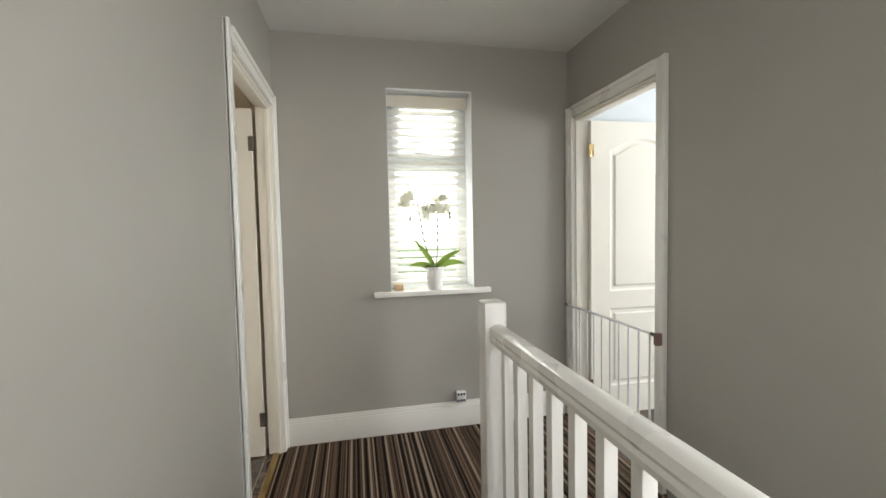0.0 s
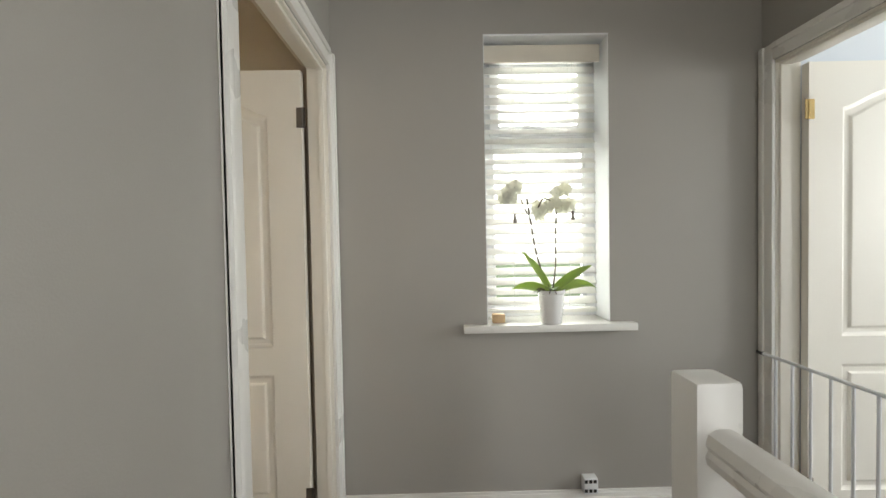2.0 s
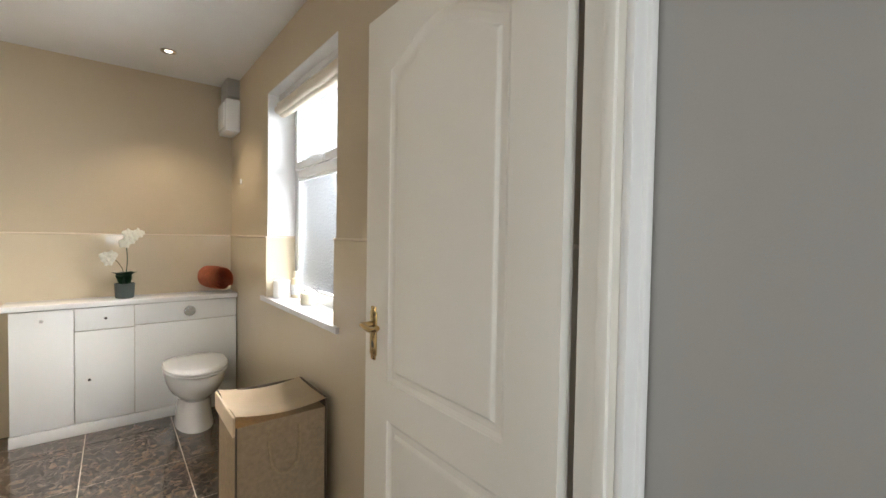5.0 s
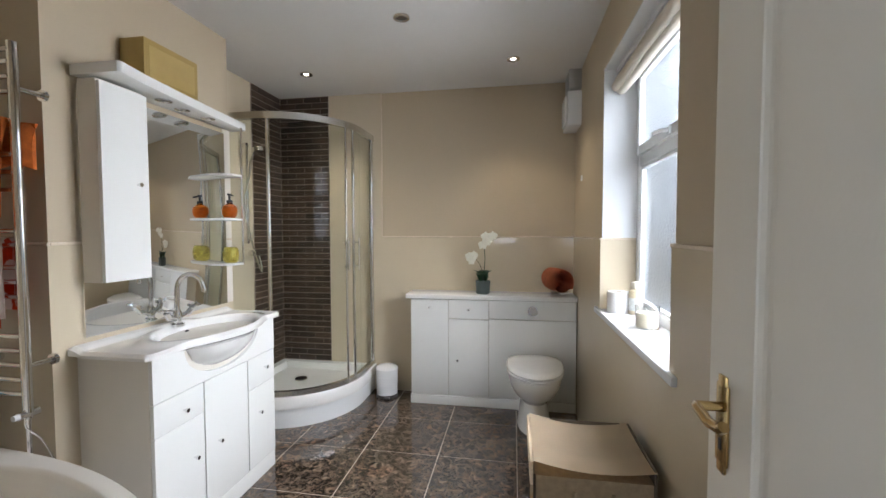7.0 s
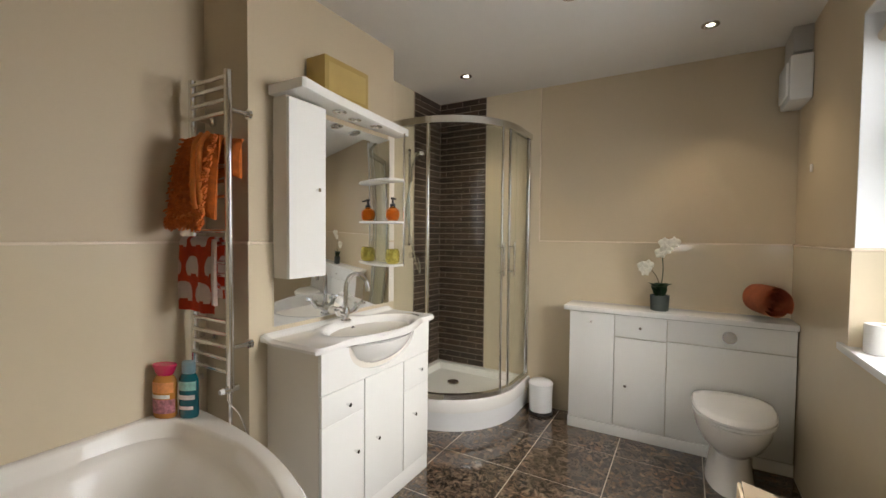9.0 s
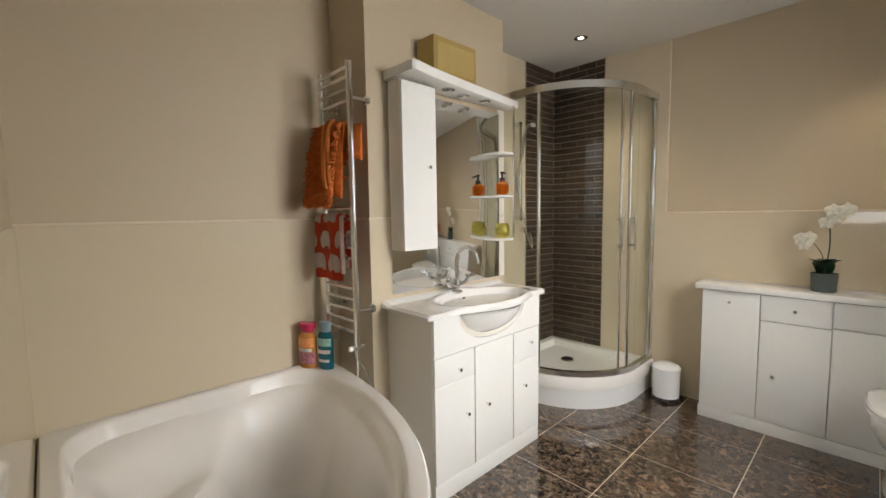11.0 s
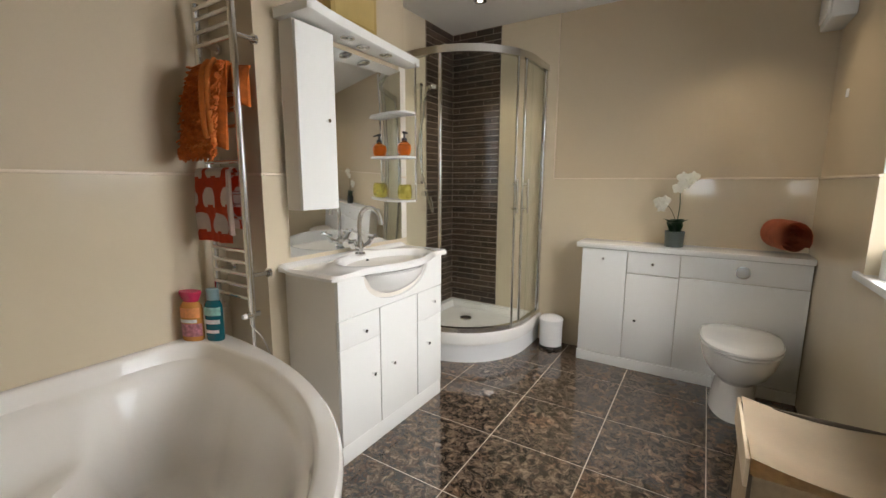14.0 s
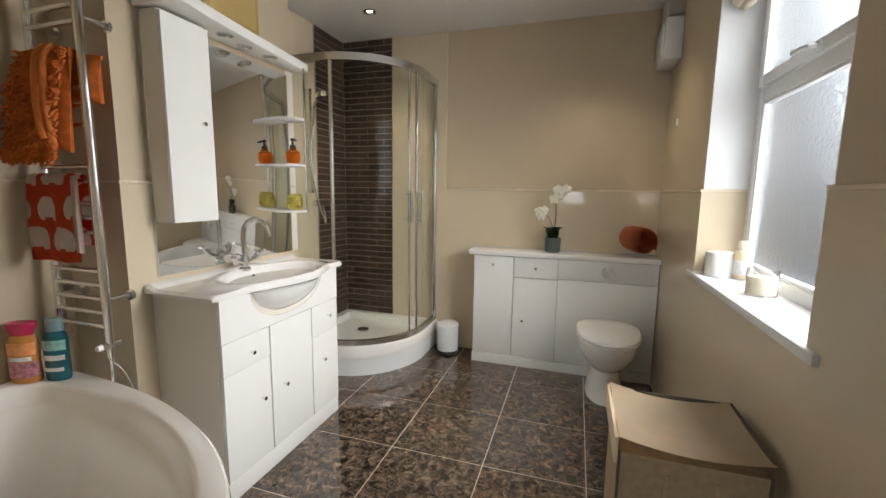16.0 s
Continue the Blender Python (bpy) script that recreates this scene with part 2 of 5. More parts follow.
def marble_material():
    """Dark brown polished emperador-like tile with paler veining, differing from tile to tile."""
    m = material("brown_marble_tile", (0.075, 0.055, 0.045), 0.07, vary=0.3, scale=9, fine=45, bump=0.0, coat=0.5)
    nt = m.node_tree
    b = nt.nodes["Principled BSDF"]
    co = nt.nodes.new("ShaderNodeTexCoord")
    info = nt.nodes.new("ShaderNodeObjectInfo")
    shift = nt.nodes.new("ShaderNodeVectorMath")
    shift.operation = "MULTIPLY_ADD"
    comb = nt.nodes.new("ShaderNodeCombineXYZ")
    for k in range(3):
        nt.links.new(info.outputs["Random"], comb.inputs[k])
    shift.inputs[1].default_value = (37, 53, 11)
    nt.links.new(comb.outputs[0], shift.inputs[0])
    nt.links.new(co.outputs["Object"], shift.inputs[2])
    n = nt.nodes.new("ShaderNodeTexNoise")
    n.inputs["Scale"].default_value, n.inputs["Detail"].default_value, n.inputs["Roughness"].default_value = 24, 5, 0.62
    n.inputs["Distortion"].default_value = 1.1
    nt.links.new(shift.outputs[0], n.inputs["Vector"])
    r = nt.nodes.new("ShaderNodeValToRGB")
    e = r.color_ramp.elements
    e[0].position, e[0].color = 0.33, (0.012, 0.008, 0.006, 1)
    e[1].position, e[1].color = 0.7, (0.27, 0.21, 0.155, 1)
    x = e.new(0.45); x.color = (0.032, 0.021, 0.015, 1)
    x = e.new(0.56); x.color = (0.085, 0.059, 0.041, 1)
    nt.links.new(n.outputs["Fac"], r.inputs[0])
    # thin pale veins along the edges of warped cells
    warp = nt.nodes.new("ShaderNodeVectorMath")
    warp.operation = "MULTIPLY_ADD"
    warp.inputs[1].default_value = (0.16, 0.16, 0.16)
    nt.links.new(n.outputs["Color"], warp.inputs[0])
    nt.links.new(shift.outputs[0], warp.inputs[2])
    v = nt.nodes.new("ShaderNodeTexVoronoi")
    v.feature = "DISTANCE_TO_EDGE"
    v.inputs["Scale"].default_value = 15
    nt.links.new(warp.outputs[0], v.inputs["Vector"])
    vein = nt.nodes.new("ShaderNodeMapRange")
    vein.inputs["From Min"].default_value, vein.inputs["From Max"].default_value = 0.0, 0.06
    vein.inputs["To Min"].default_value, vein.inputs["To Max"].default_value = 0.42, 0.0
    nt.links.new(v.outputs["Distance"], vein.inputs["Value"])
    mix = nt.nodes.new("ShaderNodeMixRGB")
    mix.inputs[2].default_value = (0.36, 0.29, 0.22, 1)
    nt.links.new(vein.outputs[0], mix.inputs[0])
    nt.links.new(r.outputs[0], mix.inputs[1])
    # rusty clouds a hand wide
    big = nt.nodes.new("ShaderNodeTexNoise")
    big.inputs["Scale"].default_value, big.inputs["Detail"].default_value = 5, 2
    nt.links.new(shift.outputs[0], big.inputs["Vector"])
    cloud = nt.nodes.new("ShaderNodeMapRange")
    cloud.inputs["From Min"].default_value, cloud.inputs["From Max"].default_value = 0.52, 0.72
    cloud.inputs["To Max"].default_value = 0.35
    nt.links.new(big.outputs["Fac"], cloud.inputs["Value"])
    rust = nt.nodes.new("ShaderNodeMixRGB")
    rust.blend_type = "OVERLAY"
    rust.inputs[2].default_value = (0.62, 0.36, 0.2, 1)
    nt.links.new(cloud.outputs[0], rust.inputs[0])
    nt.links.new(mix.outputs[0], rust.inputs[1])
    nt.links.new(rust.outputs[0], b.inputs["Base Color"])
    return m


def strip_tile_material():
    m = material("brown_strip_tile", (0.05, 0.032, 0.021), 0.3, vary=0.35, scale=18, fine=60, bump=0.05)
    nt = m.node_tree
    b = nt.nodes["Principled BSDF"]
    link = b.inputs["Base Color"].links[0]
    src = link.from_socket
    hue, info, mr = nt.nodes.new("ShaderNodeHueSaturation"), nt.nodes.new("ShaderNodeObjectInfo"), nt.nodes.new("ShaderNodeMapRange")
    mr.inputs["To Min"].default_value, mr.inputs["To Max"].default_value = 0.55, 1.6
    nt.links.new(info.outputs["Random"], mr.inputs["Value"])
    nt.links.new(mr.outputs[0], hue.inputs["Value"])
    nt.links.new(src, hue.inputs["Color"])
    nt.links.new(hue.outputs[0], b.inputs["Base Color"])
    return m


def carpet_material():
    """Woven stripes along the landing in black, brown and beige."""
    m = material("striped_carpet", (0.1, 0.07, 0.05), 0.97, vary=0.2, scale=40, fine=500, bump=0.6, spec=0.1)
    nt = m.node_tree
    b = nt.nodes["Principled BSDF"]
    co, sep, n = nt.nodes.new("ShaderNodeTexCoord"), nt.nodes.new("ShaderNodeSeparateXYZ"), nt.nodes.new("ShaderNodeTexNoise")
    n.noise_dimensions = "1D"
    n.inputs["Scale"].default_value, n.inputs["Detail"].default_value = 48, 1
    nt.links.new(co.outputs["Object"], sep.inputs[0])
    nt.links.new(sep.outputs["Y"], n.inputs["W"])
    r = nt.nodes.new("ShaderNodeValToRGB")
    r.color_ramp.interpolation = "CONSTANT"
    e = r.color_ramp.elements
    e[0].position, e[0].color = 0.0, (0.012, 0.009, 0.008, 1)
    e[1].position, e[1].color = 0.62, (0.36, 0.28, 0.21, 1)
    for p, c in ((0.4, (0.045, 0.03, 0.022, 1)), (0.47, (0.16, 0.105, 0.07, 1)), (0.53, (0.02, 0.014, 0.012, 1)), (0.57, (0.09, 0.06, 0.045, 1))):
        x = e.new(p); x.color = c
    nt.links.new(n.outputs["Fac"], r.inputs[0])
    nt.links.new(r.outputs[0], b.inputs["Base Color"])
    return m


MARBLE = marble_material()
STRIP = strip_tile_material()
CARPET = carpet_material()


# ---- mesh helpers ----
def box(bm, x0, x1, y0, y1, z0, z1, bevel=0.0, seg=2):
    made = bmesh.ops.create_cube(bm, size=1, matrix=Matrix.Translation(((x0 + x1) / 2, (y0 + y1) / 2, (z0 + z1) / 2)) @ Matrix.Diagonal((abs(x1 - x0), abs(y1 - y0), abs(z1 - z0), 1)))
    if bevel:
        edges = {e for v in made["verts"] for e in v.link_edges}
        bmesh.ops.bevel(bm, geom=list(edges), offset=bevel, segments=seg, affect="EDGES", profile=0.6)
    return bm


def boxes(*items, bevel=0.0):
    bm = bmesh.new()
    for it in items:
        box(bm, *it, bevel=bevel)
    return bm


def lathe(profile, seg=32, x=0, y=0):
    """A solid of revolution about z from (radius, height) pairs."""
    bm = bmesh.new()
    rings = []
    for r, z in profile:
        if r < 1e-5:
            rings.append([bm.verts.new((x, y, z))])
        else:
            rings.append([bm.verts.new((x + r * math.cos(2 * math.pi * k / seg), y + r * math.sin(2 * math.pi * k / seg), z)) for k in range(seg)])
    for a, b in zip(rings, rings[1:]):
        for k in range(seg):
            q = [a[k % len(a)], a[(k + 1) % len(a)], b[(k + 1) % len(b)], b[k % len(b)]]
            q = [v for i, v in enumerate(q) if v not in q[:i]]
            if len(q) > 2:
                bm.faces.new(q)
    bmesh.ops.recalc_face_normals(bm, faces=bm.faces)
    return bm


def tube(points, r, seg=10, bm=None, taper=1.0):
    """A round bar along points, capped."""
    bm = bm or bmesh.new()
    pts = [Vector(p) for p in points]
    rings = []
    side = None
    for i, p in enumerate(pts):
        d = (pts[min(i + 1, len(pts) - 1)] - pts[max(i - 1, 0)]).normalized()
        ref = side if side is not None else (Vector((0, 0, 1)) if abs(d.z) < 0.9 else Vector((1, 0, 0)))
        u = (ref - d * ref.dot(d)).normalized()
        side = u
        w = d.cross(u)
        rr = r * (1 + (taper - 1) * i / (len(pts) - 1))
        rings.append([bm.verts.new(p + (u * math.cos(2 * math.pi * k / seg) + w * math.sin(2 * math.pi * k / seg)) * rr) for k in range(seg)])
    for a, b in zip(rings, rings[1:]):
        for k in range(seg):
            bm.faces.new((a[k], a[(k + 1) % seg], b[(k + 1) % seg], b[k]))
    bm.faces.new(rings[0][::-1])
    bm.faces.new(rings[-1])
    return bm


def prism(outline, z0, z1, bevel=0.0):
    """An upright slab over a plan outline."""
    bm = bmesh.new()
    f = bm.faces.new([bm.verts.new((x, y, z0)) for x, y in outline])
    up = bmesh.ops.extrude_face_region(bm, geom=[f])
    bmesh.ops.translate(bm, verts=[v for v in up["geom"] if isinstance(v, bmesh.types.BMVert)], vec=(0, 0, z1 - z0))
    bmesh.ops.recalc_face_normals(bm, faces=bm.faces)
    if bevel:
        bmesh.ops.bevel(bm, geom=[e for e in bm.edges], offset=bevel, segments=2, affect="EDGES", profile=0.6)
    return bm


def arc(cx, cy, r, a0, a1, n=16):
    return [(cx + r * math.cos(radians(a0 + (a1 - a0) * k / n)), cy + r * math.sin(radians(a0 + (a1 - a0) * k / n))) for k in range(n + 1)]


def mesh_ob(name, bm, mat, smooth=True):
    me = bpy.data.meshes.new(name)
    if smooth:
        for f in bm.faces:
            f.smooth = True
    bm.to_mesh(me)
    bm.free()
    me.materials.append(mat)
    if smooth:
        me.set_sharp_from_angle(angle=radians(38))
    return new(name, me)


def part(name, bm, mat, parent, label="", smooth=True):
    ob = mesh_ob(name, bm, mat, smooth)
    ob.parent = parent
    ob.matrix_parent_inverse = parent.matrix_world.inverted()
    return tagged(ob, label)


def thing(name, label, category, at=(0, 0, 0), group="", kind=""):
    ob = new(name)
    ob.matrix_world = Matrix.Translation(at)
    ob.empty_display_size = 0.05
    return tagged(ob, label, category, group, kind)


def setting(name, bm, mat, label, category, smooth=False):
    return tagged(mesh_ob(name, bm, mat, smooth), label, category, "", "structure")


# ---- the structure ----
H = 2.445
# landing, grey
setting("floor_landing", boxes((-4.6, 0.0, -0.955, 0.0, -0.2, 0), (-0.93, 0.0, -1.865, -0.955, -0.2, 0), (-0.85, -0.07, 0.0, 0.05, -0.2, -0.001)), CARPET, "striped brown, black and beige landing carpet", "carpet")
setting("wall_landing_left", boxes((-4.6, -0.88, 0, 0.05, 0, H), (-0.065, 0, 0, 0.05, 0, H), (-0.88, -0.065, 0, 0.05, 2.0, H)), GREY_PAINT, "matt warm grey painted landing wall", "wall")
setting("wall_landing_window", boxes((0, 0.3, -0.655, 0.05, -0.2, H + 0.1), (0, 0.3, -1.97, -1.195, -0.2, H + 0.1), (0, 0.3, -1.195, -0.655, -0.2, 0.875), (0, 0.3, -1.195, -0.655, 2.155, H + 0.1)), GREY_PAINT, "matt grey painted wall with a narrow window", "wall")
# the opening from x -3.4 to -2.3 is added, unseen, for a lamp
setting("wall_landing_right", boxes((-4.6, -3.4, -1.915, -1.865, -2.8, H), (-2.3, -0.865, -1.915, -1.865, -2.8, H), (-3.4, -2.3, -1.915, -1.865, -2.8, 0.45), (-3.4, -2.3, -1.915, -1.865, 2.05, H), (-0.065, 0, -1.915, -1.865, 0, H), (-0.865, -0.065, -1.915, -1.865, 2.0, H)), GREY_PAINT, "matt grey painted wall beside the stairs", "wall")
# out of view; its opening is added to admit lamp light
setting("wall_landing_back", boxes((-4.7, -4.6, -0.0, 0.05, -2.8, H), (-4.7, -4.6, -1.915, -1.15, -2.8, H), (-4.7, -4.6, -1.15, 0.0, -2.8, 0.7), (-4.7, -4.6, -1.15, 0.0, 2.25, H)), GREY_PAINT, "grey painted end wall with an added unseen opening", "wall")
setting("ceiling_landing", boxes((-4.7, 0.0, -1.915, 0.05, H, H + 0.1)), WHITE_CEIL, "matt white landing ceiling", "ceiling")
# white reveal of the landing window
setting("window_reveal", boxes((0.001, 0.16, -1.199, -1.192, 0.905, 2.155), (0.001, 0.16, -0.658, -0.651, 0.905, 2.155), (0.001, 0.16, -1.192, -0.658, 2.148, 2.156)), UPVC, "white painted window reveal", "reveal")

setting("window_reveal_bath", boxes((0.001, 0.17, 2.329, 2.336, 1.283, 2.159), (0.001, 0.17, 1.314, 1.321, 1.283, 2.159), (0.001, 0.17, 1.321, 2.329, 2.153, 2.161)), UPVC, "white plastered bathroom window reveal", "reveal")

# bathroom, beige
XL, YB, YN = -2.438, 3.326, 0.10
setting("wall_bath_near", boxes((XL - 0.1, -0.88, 0.05, YN, 0, H), (-0.065, 0, 0.05, 0.08, 0, H), (-0.88, -0.065, 0.05, YN, 2.0, H)), BEIGE_PAINT, "beige panelled bathroom wall with the doorway", "wall")
setting("wall_bath_left", boxes((XL - 0.1, XL, YN, YB + 0.1, -0.2, H)), BEIGE_PAINT, "smooth beige bathroom wall behind the bath", "wall")
setting("wall_bath_far", boxes((XL, 0.3, YB, YB + 0.1, -0.2, H + 0.1)), BEIGE_PAINT, "smooth beige bathroom end wall", "wall")
setting("wall_bath_window", boxes((0, 0.3, 0.05, 1.315, -0.2, H + 0.1), (0, 0.3, 2.335, YB, -0.2, H + 0.1), (0, 0.3, 1.315, 2.335, -0.2, 0.88), (0, 0.3, 1.315, 2.335, 2.16, H + 0.1)), BEIGE_PAINT, "beige bathroom wall with a deep window opening", "wall")
setting("chimney_breast", boxes((XL, -2.13, 1.266, 2.255, 0, H)), BEIGE_PAINT, "beige boxed-out chimney breast", "wall")
setting("ceiling_bath", boxes((XL - 0.1, 0.0, 0.05, YB + 0.1, H, H + 0.1)), WHITE_CEIL, "white bathroom ceiling with recessed downlights", "ceiling")

# glossy tiled dado, 8 mm proud, with its rounded top trim
D, T = 0.008, 1.27
setting("dado_tiles", boxes((XL, XL + D, YN, 1.266, 0, T), (XL + D, -2.13 + D, 1.266 - D, 1.266, 0, T), (-2.13, -2.13 + D, 1.266, 2.255, 0, T), (-1.53, 0 - D, YB - D, YB, 0, T),
        (-D, 0, YN, 1.315, 0, T), (-D, 0, 2.335, YB, 0, T), (-D, 0, 1.315, 2.335, 0, 0.878), (-D, 0.17, 2.327, 2.335, 0.905, T), (-D, 0.17, 1.315, 1.323, 0.905, T), (XL, -0.95, YN, YN + D, 0, T)), BEIGE_TILE, "glossy beige large-format dado tiles", "tiles")
setting("shower_wall_tiles", boxes((XL, -1.53, YB - D, YB, 0, H), (XL, XL + D, 2.255, YB - D, 0, H)), BEIGE_TILE, "glossy beige full-height shower tiles", "tiles")
K = 0.013
setting("trim_dado", boxes((XL, XL + K, YN, 1.266, T, T + 0.012), (XL + K, -2.13 + K, 1.266 - K, 1.266, T, T + 0.012), (-2.13, -2.13 + K, 1.266, 2.255, T, T + 0.012), (-1.53, -K, YB - K, YB, T, T + 0.012),
        (-K, 0, YN, 1.315, T, T + 0.012), (-K, 0, 2.335, YB, T, T + 0.012), (-K, 0.17, 2.324, 2.335, T, T + 0.012), (-K, 0.17, 1.315, 1.326, T, T + 0.012), bevel=0.004), TRIM_CREAM, "cream rounded tile edging strip", "trim")
setting("trim_shower_edge", boxes((-1.536, -1.526, YB - K, YB, T + 0.012, H), bevel=0.003), TRIM_CREAM, "cream tile edging strip beside the shower", "trim")
sub = setting("floor_bath", boxes((XL, 0.0, 0.05, YB, -0.2, -0.0014)), GROUT, "pale grout bed under brown floor tiles", "floor")

# bedroom beyond the gated doorway, plain
setting("floor_bedroom", boxes((-3.2, 0.0, -4.6, -1.915, -0.2, 0), (-0.86, -0.07, -1.915, -1.865, -0.2, -0.001)), BATH_LINO, "dark wooden bedroom floor", "floor")
setting("wall_bedroom", boxes((0, 0.3, -4.6, -1.97, -0.2, H + 0.1), (-3.3, -3.2, -4.6, -1.915, -0.2, H), (-3.2, -2.0, -4.7, -4.6, -0.2, H), (-0.4, 0.3, -4.7, -4.6, -0.2, H), (-2.0, -0.4, -4.7, -4.6, -0.2, 1.0), (-2.0, -0.4, -4.7, -4.6, 2.2, H),
        (-2.3, -0.865, -1.97, -1.915, 0, H), (-0.065, 0, -1.97, -1.915, 0, H), (-0.865, -0.065, -1.97, -1.915, 2.0, H)), BEDROOM, "pale cool white bedroom walls", "wall")
setting("ceiling_bedroom", boxes((-3.3, 0.0, -4.7, -1.915, H, H + 0.1)), WHITE_CEIL, "white bedroom ceiling", "ceiling")
setting("baseboard_bedroom", boxes((-0.018, 0, -4.6, -1.99, 0, 0.15), bevel=0.004), WHITE_GLOSS, "white bedroom skirting", "baseboard")

# stairwell
stair = thing("staircase", "carpeted staircase going down beside the landing", "staircase", (-0.93, -1.4, 0), kind="structure")
for k in range(10):
    x1 = -0.93 - 0.235 * k
    part("step", boxes((x1 - 0.25, x1, -1.865, -0.955, -0.19 * (k + 1) - 0.19, -0.19 * (k + 1)), bevel=0.008), CARPET, stair)
setting("wall_stair_under", boxes((-4.6, -0.93, -1.0, -0.956, -2.8, -0.2)), GREY_PAINT, "grey wall under the landing edge", "wall")
setting("floor_hall", boxes((-4.7, -0.93, -1.915, -0.956, -2.9, -2.8)), BATH_LINO, "dark hall floor below the stairs", "floor")

# outside: ground and a neighbouring rendered wall
sky_mat = lamp_face("overcast_sky", (0.95, 0.98, 1.0), 5.0)
setting("backdrop", boxes((80, 80.5, -160, 160, -3, 120)), sky_mat, "bright white overcast sky in the distance", "sky")
house = thing("neighbour_house", "grey rendered house across the garden", "house", (9, 9, -2.9))
part("wall", boxes((6, 12, 7, 24, -2.9, 2.0)), RENDER_WALL, house)
bm = bmesh.new()
rv = [bm.verts.new(p) for p in ((5.8, 6.8, 1.95), (12.2, 6.8, 1.95), (9, 6.8, 2.9), (5.8, 24.2, 1.95), (12.2, 24.2, 1.95), (9, 24.2, 2.9))]
for q in ((0, 1, 2), (5, 4, 3), (0, 2, 5, 3), (2, 1, 4, 5), (1, 0, 3, 4)):
    bm.faces.new([rv[k] for k in q])
part("roof", bm, material("slate_roof", (0.12, 0.12, 0.13), 0.8, vary=0.2, scale=4), house)
setting("ground", boxes((0.3, 400, -300, 300, -3.2, -2.9)), GRASS, "plain lawn outside the house", "ground")


# skirting with a moulded top
def skirting(bm, x0, x1, y0, y1, face):
    h = 0.165
    if face == "x":
        box(bm, x1 - 0.018, x1, y0, y1, 0, h - 0.03, 0.002)
        box(bm, x1 - 0.012, x1, y0, y1, h - 0.032, h - 0.012, 0.004)
        box(bm, x1 - 0.009, x1, y0, y1, h - 0.014, h, 0.004)
    else:
        box(bm, x0, x1, y0, y1, 0, h - 0.03, 0.002)
        box(bm, x0, x1, y0 + (0.006 if face == "+" else 0), y1 - (0.006 if face == "-" else 0), h - 0.032, h, 0.004)


bm = bmesh.new()
skirting(bm, 0, 0, -1.86, -0.022, "x")
setting("baseboard_window_wall", bm, WHITE_GLOSS, "tall white moulded skirting board", "baseboard", True)
bm = bmesh.new()
skirting(bm, -4.6, -0.925, -0.018, 0, "+")
setting("baseboard_left", bm, WHITE_GLOSS, "tall white moulded skirting board", "baseboard", True)


# door linings and architraves
def door_frame(name, y_face, y_back, sign, x0, x1, label):
    """x0, x1: clear opening; sign: the way the landing face looks."""
    t = thing(name, label, "door frame", ((x0 + x1) / 2, y_face, 0), kind="structure")
    lo, hi = min(y_face, y_back), max(y_face, y_back)
    part("jamb", boxes((x1, x1 + 0.012, lo, hi, 0, 2.0), bevel=0.002), DOOR_WHITE, t)
    part("jamb", boxes((x0 - 0.012, x0, lo, hi, 0, 2.0), bevel=0.002), DOOR_WHITE, t)
    part("head", boxes((x0 - 0.012, x1 + 0.012, lo, hi, 1.988, 2.0), bevel=0.002), DOOR_WHITE, t)
    a, b = sorted((y_face - sign * 0.012, y_back + sign * 0.045))
    part("door_stop", boxes((x1 - 0.012, x1, a, b, 0, 1.988), bevel=0.003), DOOR_WHITE, t)
    part("door_stop", boxes((x0, x0 + 0.012, a, b, 0, 1.988), bevel=0.003), DOOR_WHITE, t)
    part("door_stop", boxes((x0 + 0.012, x1 - 0.012, a, b, 1.976, 1.988), bevel=0.003), DOOR_WHITE, t)
    w = 0.068
    ya, yb = sorted((y_face, y_face + sign * 0.016))
    yc, yd = sorted((y_face, y_face + sign * 0.024))
    for xa, xb, xo in ((x1, x1 + w, x1 + w - 0.026), (x0 - w, x0, x0 - w)):
        xb = min(xb, -0.001)
        bm = boxes((xa, xb, ya, yb, 0, 2.0 + w), bevel=0.005)
        box(bm, xo, min(xo + 0.026, -0.001), yc, yd, 0, 2.0 + w, 0.006)
        part("architrave", bm, WHITE_GLOSS, t)
    bm = boxes((x0, x1, ya, yb, 2.0, 2.0 + w), bevel=0.005)
    box(bm, x0, x1, yc, yd, 2.0 + w - 0.026, 2.0 + w, 0.006)
    part("architrave", bm, WHITE_GLOSS, t)
    return t


door_frame("door_frame_1", 0.0, 0.08, -1, -0.868, -0.075, "white gloss door frame and moulded architrave")
door_frame("door_frame_2", -1.865, -1.97, 1, -0.855, -0.075, "white gloss door frame and moulded architrave")
setting("threshold_strip", boxes((-0.85, -0.075, 0.02, 0.055, -0.002, 0.006), bevel=0.002), BRASS, "brass threshold strip in the doorway", "threshold")


def panel_outline(w0, w1, z0, z1, rise):
    pts = [(w0, z0), (w1, z0), (w1, z1)]
    if rise:
        n = 14
        for k in range(1, n):
            u = k / n
            pts.append((w1 + (w0 - w1) * u, z1 + rise * math.sin(math.pi * u) ** 1.3))
    pts.append((w0, z1))
    return pts


